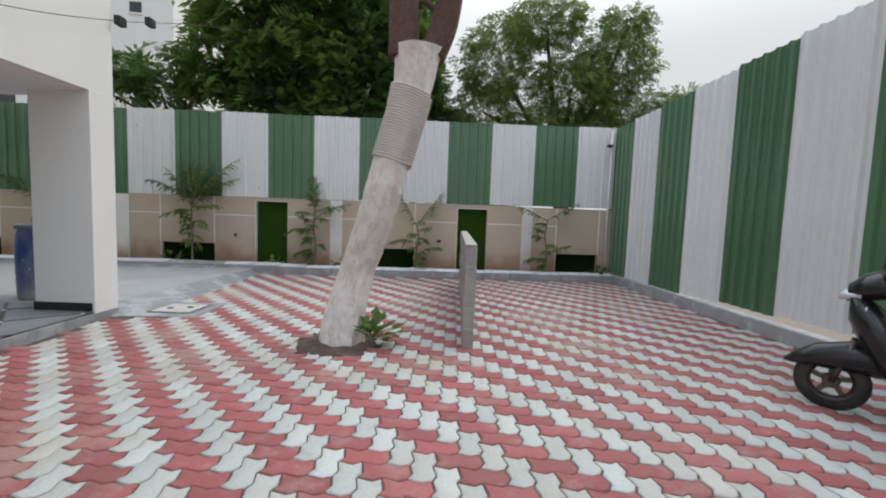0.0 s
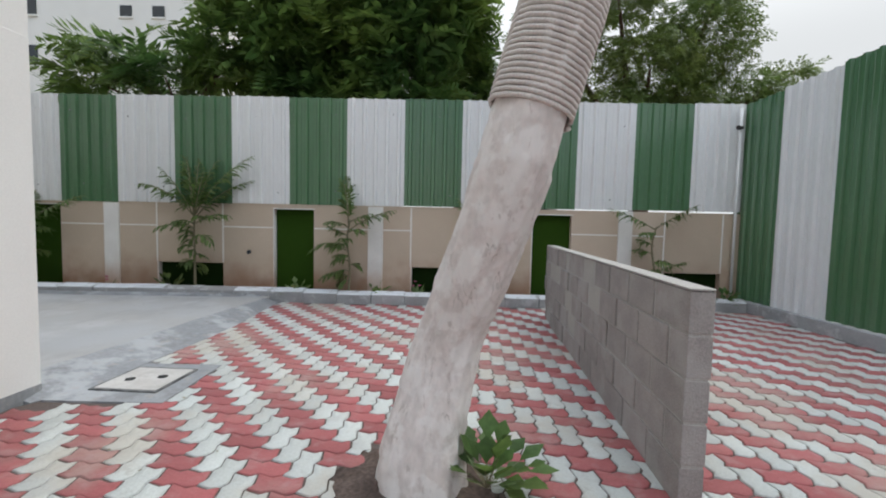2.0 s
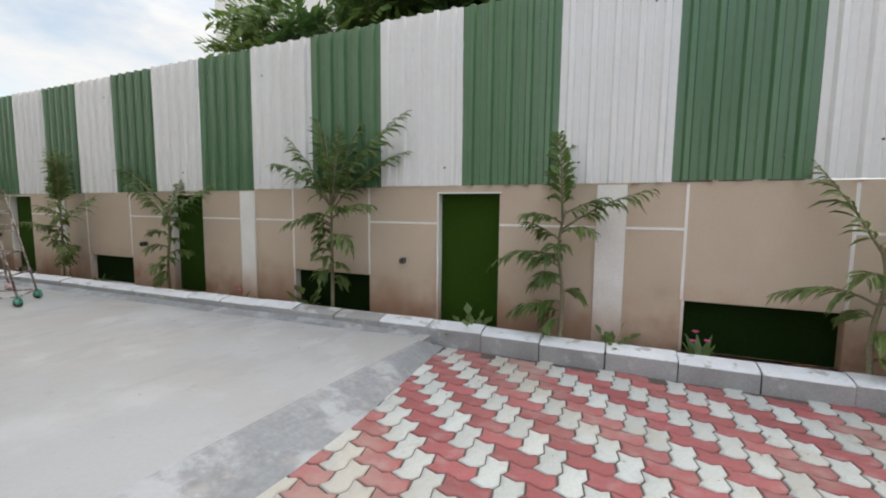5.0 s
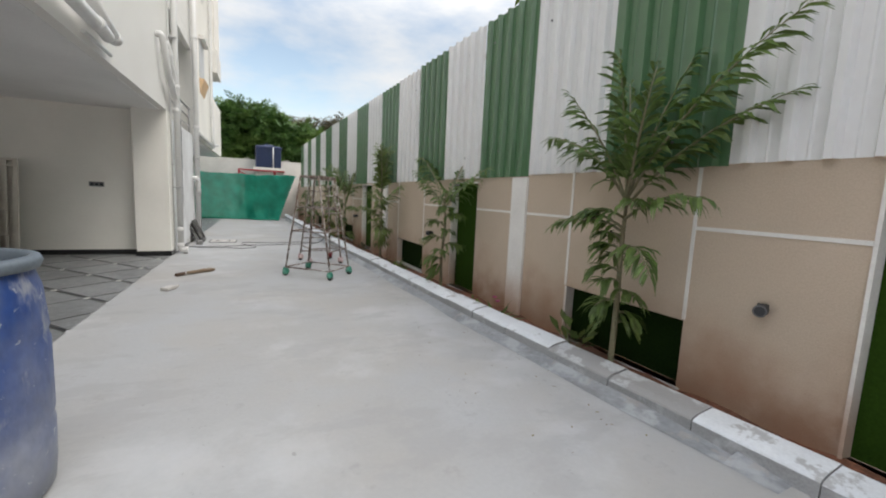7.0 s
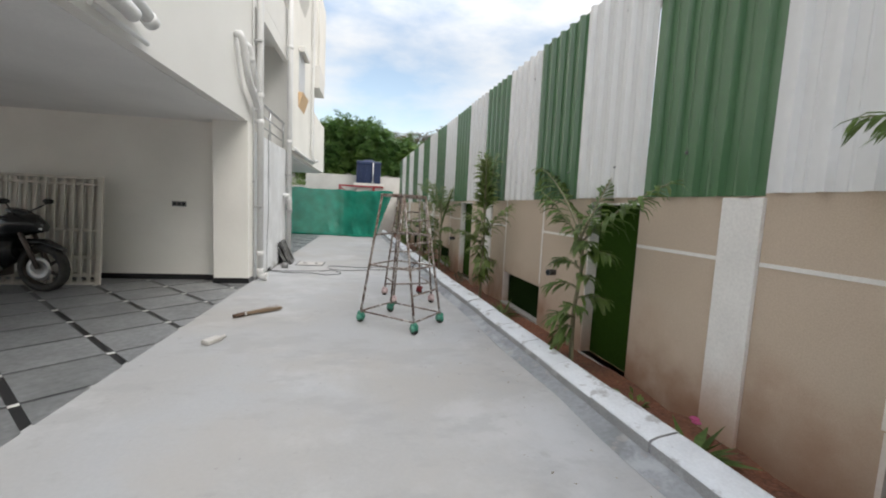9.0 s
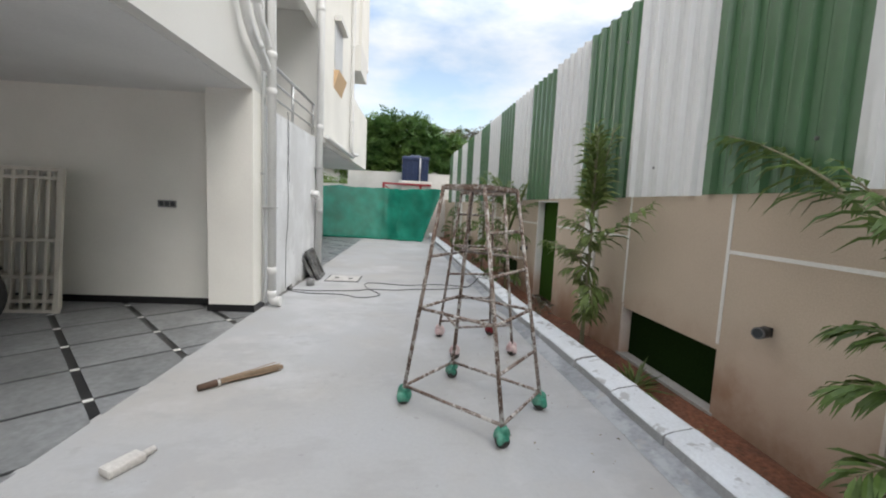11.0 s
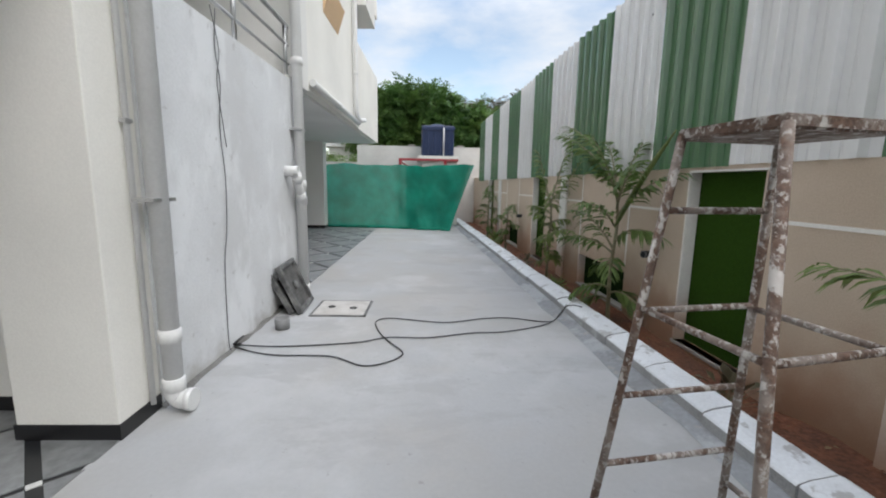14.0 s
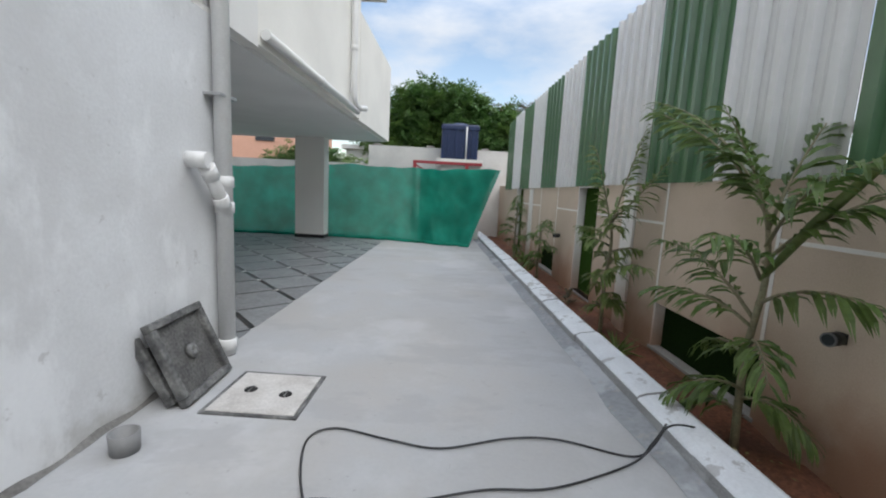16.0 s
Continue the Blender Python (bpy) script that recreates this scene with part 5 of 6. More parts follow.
manhole(-3.46, 6.19, -3, 0.60, 0.56, 0.018, "square white cement manhole cover in an iron frame")
manhole(-15.18, 7.15, -3, 0.60, 0.62, DRIVE_Z, "square cement manhole cover with two lifting holes", 0.02, 0.13)
for k, (off, tilt) in enumerate(((0.0, 66), (0.1, 62))):
    f = thing("drain_cover", "dark cast-iron manhole lid leaning on the putty wall", "manhole lid", (-15.22, 6.70 - off * 0.9, DRIVE_Z + 0.004), (0, 0, 0), group="leaning manhole lids")
    w = 0.57
    bm = bmesh.new()
    for x0, x1, y0, y1 in ((-w / 2, w / 2, 0, 0.05), (-w / 2, w / 2, w - 0.05, w), (-w / 2, -w / 2 + 0.05, 0.05, w - 0.05), (w / 2 - 0.05, w / 2, 0.05, w - 0.05)):
        box(bm, x0, x1, y0, y1, -0.06, 0)
    bmesh.ops.bevel(bm, geom=bm.edges[:], offset=0.006, segments=1, affect="EDGES")
    part("rim", bm, IRON, f, turn=(180 - tilt, 0, 0))
    part("plate", block(-w / 2 + 0.045, w / 2 - 0.045, 0.045, w - 0.045, -0.02, -0.006), LID_PLATE, f, "paler worn plate sunk in its rim", turn=(180 - tilt, 0, 0))
    part("lug", lathe([(0.018, -0.03), (0.02, -0.055), (0.05, -0.05), (0.05, -0.02)], 14), IRON, f, at=(0, -0.0, 0), turn=(180 - tilt, 0, 0)).matrix_basis @= pose(0, w / 2 * UNIT, 0.0)
stub = thing("pipe_stub", "short grey plastic pipe offcut on the cement", "pipe", (-14.52, 6.66, DRIVE_Z))
part("ring", lathe([(0.06, 0), (0.068, 0.0), (0.074, 0.11), (0.064, 0.11), (0.056, 0.01)], 22), STEEL_GREY, stub)

# ---- loose cable ----
cable = thing("power_cable", "black power cable snaking across the cement", "cable", (0, 0, DRIVE_Z))
loop = [(-14.04, 6.37, 0.03), (-14.03, 6.7, 0.012), (-14.04, 7.05, 0.012), (-14.1, 7.47, 0.012), (-14.2, 7.73, 0.016), (-14.19, 8.1, 0.012), (-14.3, 8.54, 0.012), (-14.33, 8.9, 0.012), (-14.52, 9.36, 0.015), (-14.6, 9.53, 0.08), (-14.64, 9.62, 0.17), (-14.68, 9.74, 0.17), (-14.74, 9.95, 0.1)]
part("strand", tube(smooth_path(loop, 6), 0.0062, 7), BLACK_CABLE, cable)
loop = [(-14.02, 6.38, 0.02), (-13.9, 6.62, 0.012), (-13.83, 6.84, 0.012), (-13.82, 7.05, 0.012), (-13.78, 7.3, 0.012), (-13.6, 7.55, 0.012), (-13.66, 7.75, 0.012), (-13.84, 7.87, 0.012), (-14.1, 7.74, 0.012), (-14.4, 7.62, 0.012), (-14.68, 7.58, 0.012), (-14.78, 7.72, 0.012), (-14.68, 8.05, 0.012), (-14.62, 8.34, 0.012), (-14.74, 8.75, 0.012), (-14.74, 9.05, 0.012), (-14.6, 9.42, 0.014), (-14.62, 9.54, 0.09), (-14.66, 9.63, 0.185)]
part("strand", tube(smooth_path(loop, 6), 0.0062, 7), BLACK_CABLE, cable)
knot = part("knot", tube(smooth_path([(-14.04, 6.40, 0.02), (-13.98, 6.44, 0.08), (-14.06, 6.46, 0.1), (-14.0, 6.40, 0.05), (-14.06, 6.43, 0.03), (-13.99, 6.47, 0.04)], 4), 0.008, 6), BLACK_CABLE, cable)

# ---- parked scooter ----
def wheel(parent, at, radius, width, turn, spokes=5, name="wheel"):
    """A tyre with its rim, axle along local x."""
    prof = [(radius - 0.09, -width / 2), (radius - 0.03, -width / 2), (radius, -width / 4), (radius, width / 4), (radius - 0.03, width / 2), (radius - 0.09, width / 2)]
    w = part(name, lathe(prof + [prof[0]], 28, False), RUBBER, parent, at=at, turn=turn)
    part("rim", lathe([(radius - 0.085, -width / 2 + 0.01), (radius - 0.115, -0.02), (radius - 0.115, 0.02), (radius - 0.085, width / 2 - 0.01)], 28, False), ALLOY, w)
    part("hub", lathe([(0.05, -0.05), (0.06, -0.03), (0.06, 0.03), (0.05, 0.05)], 14), ALLOY, w)
    for k in range(spokes):
        part("spoke", block(-0.02, 0.02, 0.04, radius - 0.1, -0.012, 0.012, 0.005), ALLOY, w, turn=(0, 0, 360 / spokes * k))
    return w


def loft(sections, sides=16):
    """A smooth shell through oval sections (x, z centre, half width, half height)."""
    bm = bmesh.new()
    rings = [[bm.verts.new((x, hw * math.cos(a), z + hh * math.sin(a))) for a in (2 * math.pi * k / sides for k in range(sides))] for x, z, hw, hh in sections]
    for a, b in zip(rings, rings[1:]):
        for k in range(sides):
            bm.faces.new((a[k], b[k], b[(k + 1) % sides], a[(k + 1) % sides])).smooth = True
    bm.faces.new(rings[0])
    bm.faces.new(rings[-1][::-1])
    bmesh.ops.recalc_face_normals(bm, faces=bm.faces[:])
    return bm


# x runs forward along the scooter, from its middle
scooter = thing("scooter", "black motor scooter with silver trim on the pavers", "scooter", (4.03, 2.64, 0.0), (0, 0, 132))
wheel(scooter, (0.78, 0, 0.245), 0.245, 0.11, (90, 0, 0))
wheel(scooter, (-0.72, 0, 0.245), 0.245, 0.11, (90, 0, 0))
part("front_mudguard", loft([(0.36, 0.46, 0.07, 0.08), (0.50, 0.47, 0.115, 0.13), (0.70, 0.47, 0.125, 0.13), (0.90, 0.44, 0.11, 0.10), (1.04, 0.38, 0.07, 0.05), (1.10, 0.35, 0.02, 0.015)]), BLACK_PAINT, scooter)
part("mudguard_trim", tube(smooth_path([(0.42, -0.125, 0.36), (0.7, -0.13, 0.345), (0.95, -0.10, 0.335), (1.09, -0.02, 0.34)], 4), 0.012, 8), CHROME, scooter, "silver trim strip")
part("leg_shield", loft([(0.72, 0.9, 0.14, 0.12), (0.64, 0.8, 0.23, 0.2), (0.5, 0.62, 0.27, 0.26), (0.36, 0.45, 0.24, 0.22), (0.22, 0.30, 0.22, 0.1), (0.12, 0.26, 0.2, 0.06)]), BLACK_PAINT, scooter)
part("shield_trim", tube(smooth_path([(0.70, -0.13, 1.06), (0.66, -0.22, 0.92), (0.60, -0.27, 0.74), (0.46, -0.27, 0.5), (0.34, -0.22, 0.3)], 5), 0.014, 8), CHROME, scooter, "silver edge strip")
part("floorboard", block(-0.28, 0.25, -0.2, 0.2, 0.24, 0.34, 0.03), DARK_PLASTIC, scooter)
part("body", loft([(-0.22, 0.48, 0.18, 0.16), (-0.35, 0.58, 0.22, 0.2), (-0.6, 0.64, 0.23, 0.17), (-0.85, 0.7, 0.17, 0.1), (-1.0, 0.73, 0.08, 0.05)]), BLACK_PAINT, scooter)
part("seat", loft([(-0.12, 0.84, 0.10, 0.05), (-0.3, 0.86, 0.16, 0.06), (-0.6, 0.88, 0.17, 0.06), (-0.92, 0.92, 0.10, 0.05)]), DARK_PLASTIC, scooter)
part("headlamp_cowl", loft([(0.36, 1.08, 0.12, 0.1), (0.5, 1.1, 0.2, 0.13), (0.64, 1.06, 0.17, 0.11), (0.74, 1.0, 0.09, 0.07)]), BLACK_PAINT, scooter)
part("headlamp", loft([(0.66, 1.0, 0.14, 0.05), (0.75, 0.985, 0.1, 0.045), (0.79, 0.97, 0.05, 0.03)]), LENS, scooter, "clear headlamp")
part("indicator", loft([(0.62, 0.9, 0.2, 0.045), (0.69, 0.88, 0.16, 0.035), (0.72, 0.86, 0.08, 0.02)]), LENS, scooter, "clear front indicator")
part("handlebar", tube([(0.5, -0.36, 1.17), (0.54, -0.2, 1.18), (0.54, 0.2, 1.18), (0.5, 0.36, 1.17)], 0.02, 8), DARK_PLASTIC, scooter)
for s in (-1, 1):
    part("mirror_stalk", tube([(0.54, s * 0.22, 1.2), (0.52, s * 0.3, 1.4)], 0.008, 6), DARK_PLASTIC, scooter)
    part("mirror", loft([(0.50, 1.44, 0.07, 0.045), (0.53, 1.44, 0.06, 0.04)]), DARK_PLASTIC, scooter, at=(0, s * 0.32, 0))
    part("fork", tube([(0.78, s * 0.075, 0.25), (0.66, s * 0.075, 0.62)], 0.022, 8), ALLOY, scooter)
part("stand", tube([(-0.1, 0.1, 0.26), (-0.02, 0.26, 0.02)], 0.012, 6), DARK_PLASTIC, scooter)

# ---- parked motorcycle ----
bike = thing("motorcycle", "black sports motorcycle parked under the building", "motorcycle", (-12.2, 2.91, DRIVE_Z), (0, 0, 80))
wheel(bike, (0.80, 0, 0.345), 0.345, 0.13, (90, 0, 0), 6)
wheel(bike, (-0.75, 0, 0.345), 0.345, 0.16, (90, 0, 0), 6)
part("brake_disc", lathe([(0.17, -0.004), (0.17, 0.004), (0.09, 0.004), (0.09, -0.004)], 24), STEEL, bike, "steel brake disc", at=(0.80, -0.085, 0.345), turn=(90, 0, 0))
for s in (-1, 1):
    part("fork", tube([(0.80, s * 0.1, 0.345), (0.52, s * 0.1, 1.02)], 0.03, 10), ALLOY, bike)
    part("mirror_stalk", tube([(0.52, s * 0.12, 1.14), (0.62, s * 0.3, 1.26)], 0.01, 6), DARK_PLASTIC, bike)
    part("mirror", loft([(0.60, 1.3, 0.08, 0.045), (0.66, 1.3, 0.05, 0.03)]), BLACK_PAINT, bike, at=(0, s * 0.34, 0))
    part("handlebar", tube([(0.5, s * 0.08, 1.08), (0.42, s * 0.36, 1.06)], 0.018, 8), DARK_PLASTIC, bike)
part("front_mudguard", loft([(0.42, 0.62, 0.06, 0.04), (0.6, 0.72, 0.09, 0.05), (0.85, 0.73, 0.09, 0.045), (1.1, 0.62, 0.05, 0.03)]), BLACK_PAINT, bike)
part("front_fairing", loft([(0.28, 0.9, 0.2, 0.18), (0.5, 0.98, 0.2, 0.2), (0.72, 0.98, 0.14, 0.14), (0.86, 0.93, 0.06, 0.06)]), BLACK_PAINT, bike)
part("windscreen", loft([(0.42, 1.16, 0.12, 0.05), (0.56, 1.14, 0.12, 0.05), (0.7, 1.08, 0.08, 0.03)]), WINDOW_DARK, bike, "smoked windscreen")
part("headlamp", loft([(0.76, 0.93, 0.1, 0.05), (0.85, 0.92, 0.07, 0.035)]), LENS, bike, "clear headlamp")
part("side_fairing", loft([(0.5, 0.62, 0.16, 0.16), (0.25, 0.55, 0.22, 0.24), (-0.05, 0.48, 0.21, 0.2), (-0.3, 0.45, 0.15, 0.1)]), BLACK_PAINT, bike)
part("tank", loft([(0.28, 0.92, 0.12, 0.1), (0.1, 0.98, 0.19, 0.15), (-0.15, 0.94, 0.17, 0.13), (-0.3, 0.87, 0.12, 0.08)]), BLACK_PAINT, bike)
part("seat", loft([(-0.25, 0.86, 0.13, 0.05), (-0.5, 0.88, 0.15, 0.06), (-0.8, 1.0, 0.12, 0.06), (-1.02, 1.08, 0.06, 0.04)]), DARK_PLASTIC, bike)
part("engine", block(-0.28, 0.25, -0.17, 0.17, 0.2, 0.55, 0.05), ALLOY, bike)
part("exhaust", tube(smooth_path([(0.3, -0.12, 0.35), (0.0, -0.16, 0.2), (-0.4, -0.18, 0.25), (-0.9, -0.2, 0.42)], 4), 0.045, 10), STEEL, bike)
part("swing_arm", block(-0.78, -0.2, -0.09, 0.09, 0.31, 0.38, 0.02), ALLOY, bike)

# ---- overhead cable from the building to the tree beyond the fence ----
overhead = thing("overhead_cable", "thin black overhead cable with two dark junction boxes", "cable", (0, 0, 0))
part("wire", tube(smooth_path([(-4.085, 2.6, 2.97), (-4.06, 4.34, 3.36), (-4.03, 5.9, 3.91), (-4.05, 7.6, 4.62), (-4.2, 10.5, 5.75), (-4.45, 14.3, 7.3)], 8), 0.005, 6), BLACK_CABLE, overhead)
for y, z in ((5.93, 3.92), (6.55, 4.18)):
    part("junction_box", block(-4.08, -4.0, y - 0.07, y + 0.07, z - 0.06, z + 0.055, 0.008), DARK_PLASTIC, overhead)

# ---- stacked grilles leaning on the parking wall ----
for k in range(4):
    g = thing("window_grille", "cream painted steel window grille leaning on the wall", "grille", (-12.78 + 0.075 * k, 2.6 + 0.045 * k, DRIVE_Z), (0, -4 - k, 0), group="stacked window grilles")
    wide, high = 1.38, 1.72
    for y in (0.0, wide):
        part("stile", block(-0.02, 0.02, y - 0.03, y + 0.03, 0, high, 0.004), GRILLE, g)
    for z in (0.02, 0.14, 0.42, 0.86, high - 0.12, high - 0.02):
        part("rail", block(-0.016, 0.016, 0.03, wide - 0.03, z - 0.018, z + 0.018, 0.003), GRILLE, g)
    for j in range(1, 11):
        part("bar", block(-0.013, 0.013, wide * j / 11 - 0.016, wide * j / 11 + 0.016, 0.04, high - 0.04), GRILLE, g)

# ---- corner pipe with a small camera ----
pole = thing("corner_pipe", "thin grey pipe in the fence corner", "pipe", (4.78, 10.40, 0.05))
part("tube", tube([(0, 0, 0), (0, 0, 3.75)], 0.025, 10), PVC, pole)
cctv = thing("security_camera", "small dark security camera on the corner pipe", "camera", (4.74, 10.36, 3.42))
part("body", tube([(0, 0, 0), (-0.12, -0.12, -0.02)], 0.04, 12), DARK_PLASTIC, cctv)
part("mount", block(-0.02, 0.05, -0.02, 0.05, -0.015, 0.03, 0.004), DARK_PLASTIC, cctv)

# ---- far end: shade net, red gate frame, wall, water tank ----
net = thing("shade_net", "green plastic shade net hung across the far end", "net", (0, 0, 0))
line = smooth_path([(-24.6, 1.5, 0), (-24.55, 3.0, 0), (-24.5, 5.4, 0), (-24.25, 7.3, 0), (-23.8, 8.4, 0), (-23.6, 9.2, 0)], 26)


def net_sheet(f0, f1, back, cols=120, rows_n=26):
    """A stretch of hung net between two shares of its line, sagging between its ties, with slanting folds."""
    verts, faces = [], []
    for i in range(cols):
        f = f0 + (f1 - f0) * i / (cols - 1)
        q = f * (len(line) - 1)
        p = line[min(int(q), len(line) - 2)].lerp(line[min(int(q), len(line) - 2) + 1], q - min(int(q), len(line) - 2))
        top = 1.82 + 0.34 * min(1, f / 0.45) - 0.05 * math.sin(max(0, f - 0.45) / 0.55 * math.pi) + 0.04 * abs(math.sin(f * 12)) + 0.012 * math.sin(f * 61)
        for j in range(rows_n):
            g = j / (rows_n - 1)
            fold = 0.05 * noise.noise((f * 22, g * 1.5, 0)) + 0.12 * noise.noise((f * 5 + g * 0.9, g * 2.2 + f * 7, 5)) + 0.035 * noise.noise((f * 30 + g * 5, g * 7 - f * 9, 2))
            drift = 0.75 * g * max(0, (f - 0.78) / 0.22) ** 1.3
            verts.append((p.x - back + fold * (1 - 0.4 * g) + 0.25 * (1 - g) ** 3, p.y + drift, 0.11 + (top - 0.11) * g))
    for i in range(cols - 1):
        for j in range(rows_n - 1):
            faces.append((i * rows_n + j, (i + 1) * rows_n + j, (i + 1) * rows_n + j + 1, i * rows_n + j + 1))
    return verts, faces


cols, rows_n = 120, 26
verts, faces = net_sheet(0.0, 1.0, 0.0)
part("mesh_sheet", quick_mesh("mesh_sheet", verts, faces, NET, True), None, net)
part("overlap_sheet", quick_mesh("overlap_sheet", *net_sheet(0.68, 0.985, 0.07, 50), NET, True), None, net, "second layer of the net where two lengths overlap")
rng = random.Random(3)
hem = [Vector(verts[i * rows_n]) + Vector((0.06, 0, 0.03 + rng.uniform(0, 0.03))) for i in range(0, cols, 3)]
part("rolled_hem", tube(hem, 0.045, 7), NET, net, "bunched hem on the ground")
gate = thing("gate_frame", "red painted steel gate frame behind the net", "gate", (-25.0, 7.55, 0))
part("post", block(-0.05, 0.05, 0, 0.1, 0, 2.42, 0.006), RED_STEEL, gate)
part("post", block(-0.05, 0.05, 1.55, 1.65, 0, 2.34, 0.006), RED_STEEL, gate)
part("beam", block(-0.05, 0.05, 0.1, 2.05, 2.34, 2.42, 0.006), RED_STEEL, gate)
part("brace", tube([(0, 0.06, 2.3), (0.0, 0.5, 2.05)], 0.025, 8), RED_STEEL, gate)
part("panel", block(-0.02, 0.02, 0.1, 2.05, 0.15, 1.7), WEST_WALL, gate, "pale sheet panel")
structure("wall_west", block(-27.3, -27.05, -12, 5.9, -0.04, 2.35), WEST_WALL, "white compound wall at the far end", "wall")
structure("wall_west_2", block(-27.3, -27.05, 5.9, 10.7, -0.04, 3.0), WEST_WALL, "taller stained white wall at the far end", "wall")
for y in (6.2, 8.0, 9.9):
    tagged(part("mortar_lump", block(-0.14, 0.14, -0.12, 0.12, 0, 0.06, 0.01), MORTAR, None, "small mortar lump on the far wall's top", (-27.17, y, 3.0)), category="mortar")
shed = thing("tank_platform", "white rendered platform before the far wall", "platform", (-26.35, 8.95, 0))
part("base", block(-0.5, 0.5, -0.55, 0.7, -0.04, 2.40), WEST_WALL, shed)
part("slab", block(-0.6, 0.62, -0.72, 0.75, 2.40, 2.57, 0.01), WHITE_WALL, shed, "white slab edge")
tank = thing("water_tank", "dark blue plastic water tank on a white slab", "tank", (-26.35, 8.95, 2.57))
body = block(-0.52, 0.52, -0.58, 0.58, 0, 1.08, 0.05)
part("shell", body, TANK_BLUE, tank)
for y in (-0.39, -0.13, 0.13, 0.39):
    part("rib", block(0.49, 0.55, y - 0.04, y + 0.04, 0.07, 0.95, 0.012), TANK_BLUE, tank)
part("lid", lathe([(0.3, 0), (0.3, 0.08), (0.22, 0.12), (0.02, 0.13)], 20), TANK_BLUE, tank, at=(0, 0, 1.04))
part("band", block(0.48, 0.56, -0.6, 0.6, 0.9, 1.03, 0.016), TANK_BLUE, tank)
part("outlet_pipe", tube([(0.58, 0.2, -0.0), (0.58, 0.2, 1.0)], 0.025, 8), PVC, tank, "white outlet pipe")

# ---- distance: buildings ----
def house(name, label, x, y, w, d, h, mat, windows):
    t = thing(name, label, "building", (x, y, -0.05))
    part("wall", block(0, w, 0, d, 0, h), mat, t)
    part("roof_slab", block(-0.25, w + 0.25, -0.25, d + 0.25, h, h + 0.25), mat, t)
    for wx, wz, ww, wh in windows:
        win = part("window", block(wx, wx + ww, -0.06, 0.05, wz, wz + wh), WINDOW_DARK, t)
        part("frame", block(wx - 0.08, wx + ww + 0.08, -0.1, 0.02, wz - 0.1, wz), WHITE_WALL, win)
    return t


house("tower_block", "tall plain white building with small square windows", -31.5, 30, 14.5, 10, 24, WHITE_WALL, [(9.6 + 2.1 * i, 14.4 + 3.2 * j, 0.75, 0.7) for i in range(2) for j in (-2, -1, 0, 1, 2)] + [(3.0, 8 + 3.2 * j, 1.2, 1.3) for j in range(4)])
house("unfinished_building", "bare concrete building frame seen between trees", 0.3, 34, 7.5, 8, 8.4, GREY_CONCRETE, [(0.6 + 2.3 * i, 6.0, 1.6, 1.5) for i in range(3)] + [(0.6 + 2.3 * i, 2.6, 1.6, 1.5) for i in range(3)])
house("roof_room", "small pale room on the far roof", 1.0, 36, 3.2, 3, 10.2, WEST_WALL, [(0.8, 8.9, 0.6, 0.7)])
pink = house("pink_house", "salmon painted house beyond the far wall", -46, -9, 6, 9, 7.5, PINK_WALL, [])
win = part("window", block(5.95, 6.06, 5.6, 6.8, 4.2, 5.4), WINDOW_DARK, pink)
house("white_house", "low white house beyond the far wall", -44, 2.6, 5, 6, 3.9, WHITE_WALL, [])
structure("wall_south", block(-27, 5.1, -17.2, -17.0, -0.04, 2.4), WEST_WALL, "plain compound wall behind the parking", "wall")
structure("wall_gate_side", block(-4.0, 5.1, -6.6, -6.4, -0.04, 2.4), WEST_WALL, "plain compound wall on the street side", "wall")
# ---- trees beyond the fences ----
def spray_template(leaflets, length, width, seed):
    """A feather spray of leaflets along +x, in the x-y plane, drooping."""
    rng = random.Random(seed)
    v = []
    for i in range(leaflets):
        t = (i // 2 + 1) / (leaflets / 2)
        s = -1 if i % 2 else 1
        p = np.array((length * t * 0.9, 0, -0.25 * length * t * t))
        a = radians(rng.uniform(40, 70)) * s
        size = length * 0.42 * rng.uniform(0.7, 1.1) * (1.15 - 0.5 * abs(t - 0.45))
        d = np.array((math.cos(a), math.sin(a), rng.uniform(-0.35, 0.1)))
        w = np.array((-math.sin(a), math.cos(a), 0)) * size * width
        v += [p, p + d * size * 0.5 + w, p + d * size, p + d * size * 0.5 - w]
    return np.array(v)


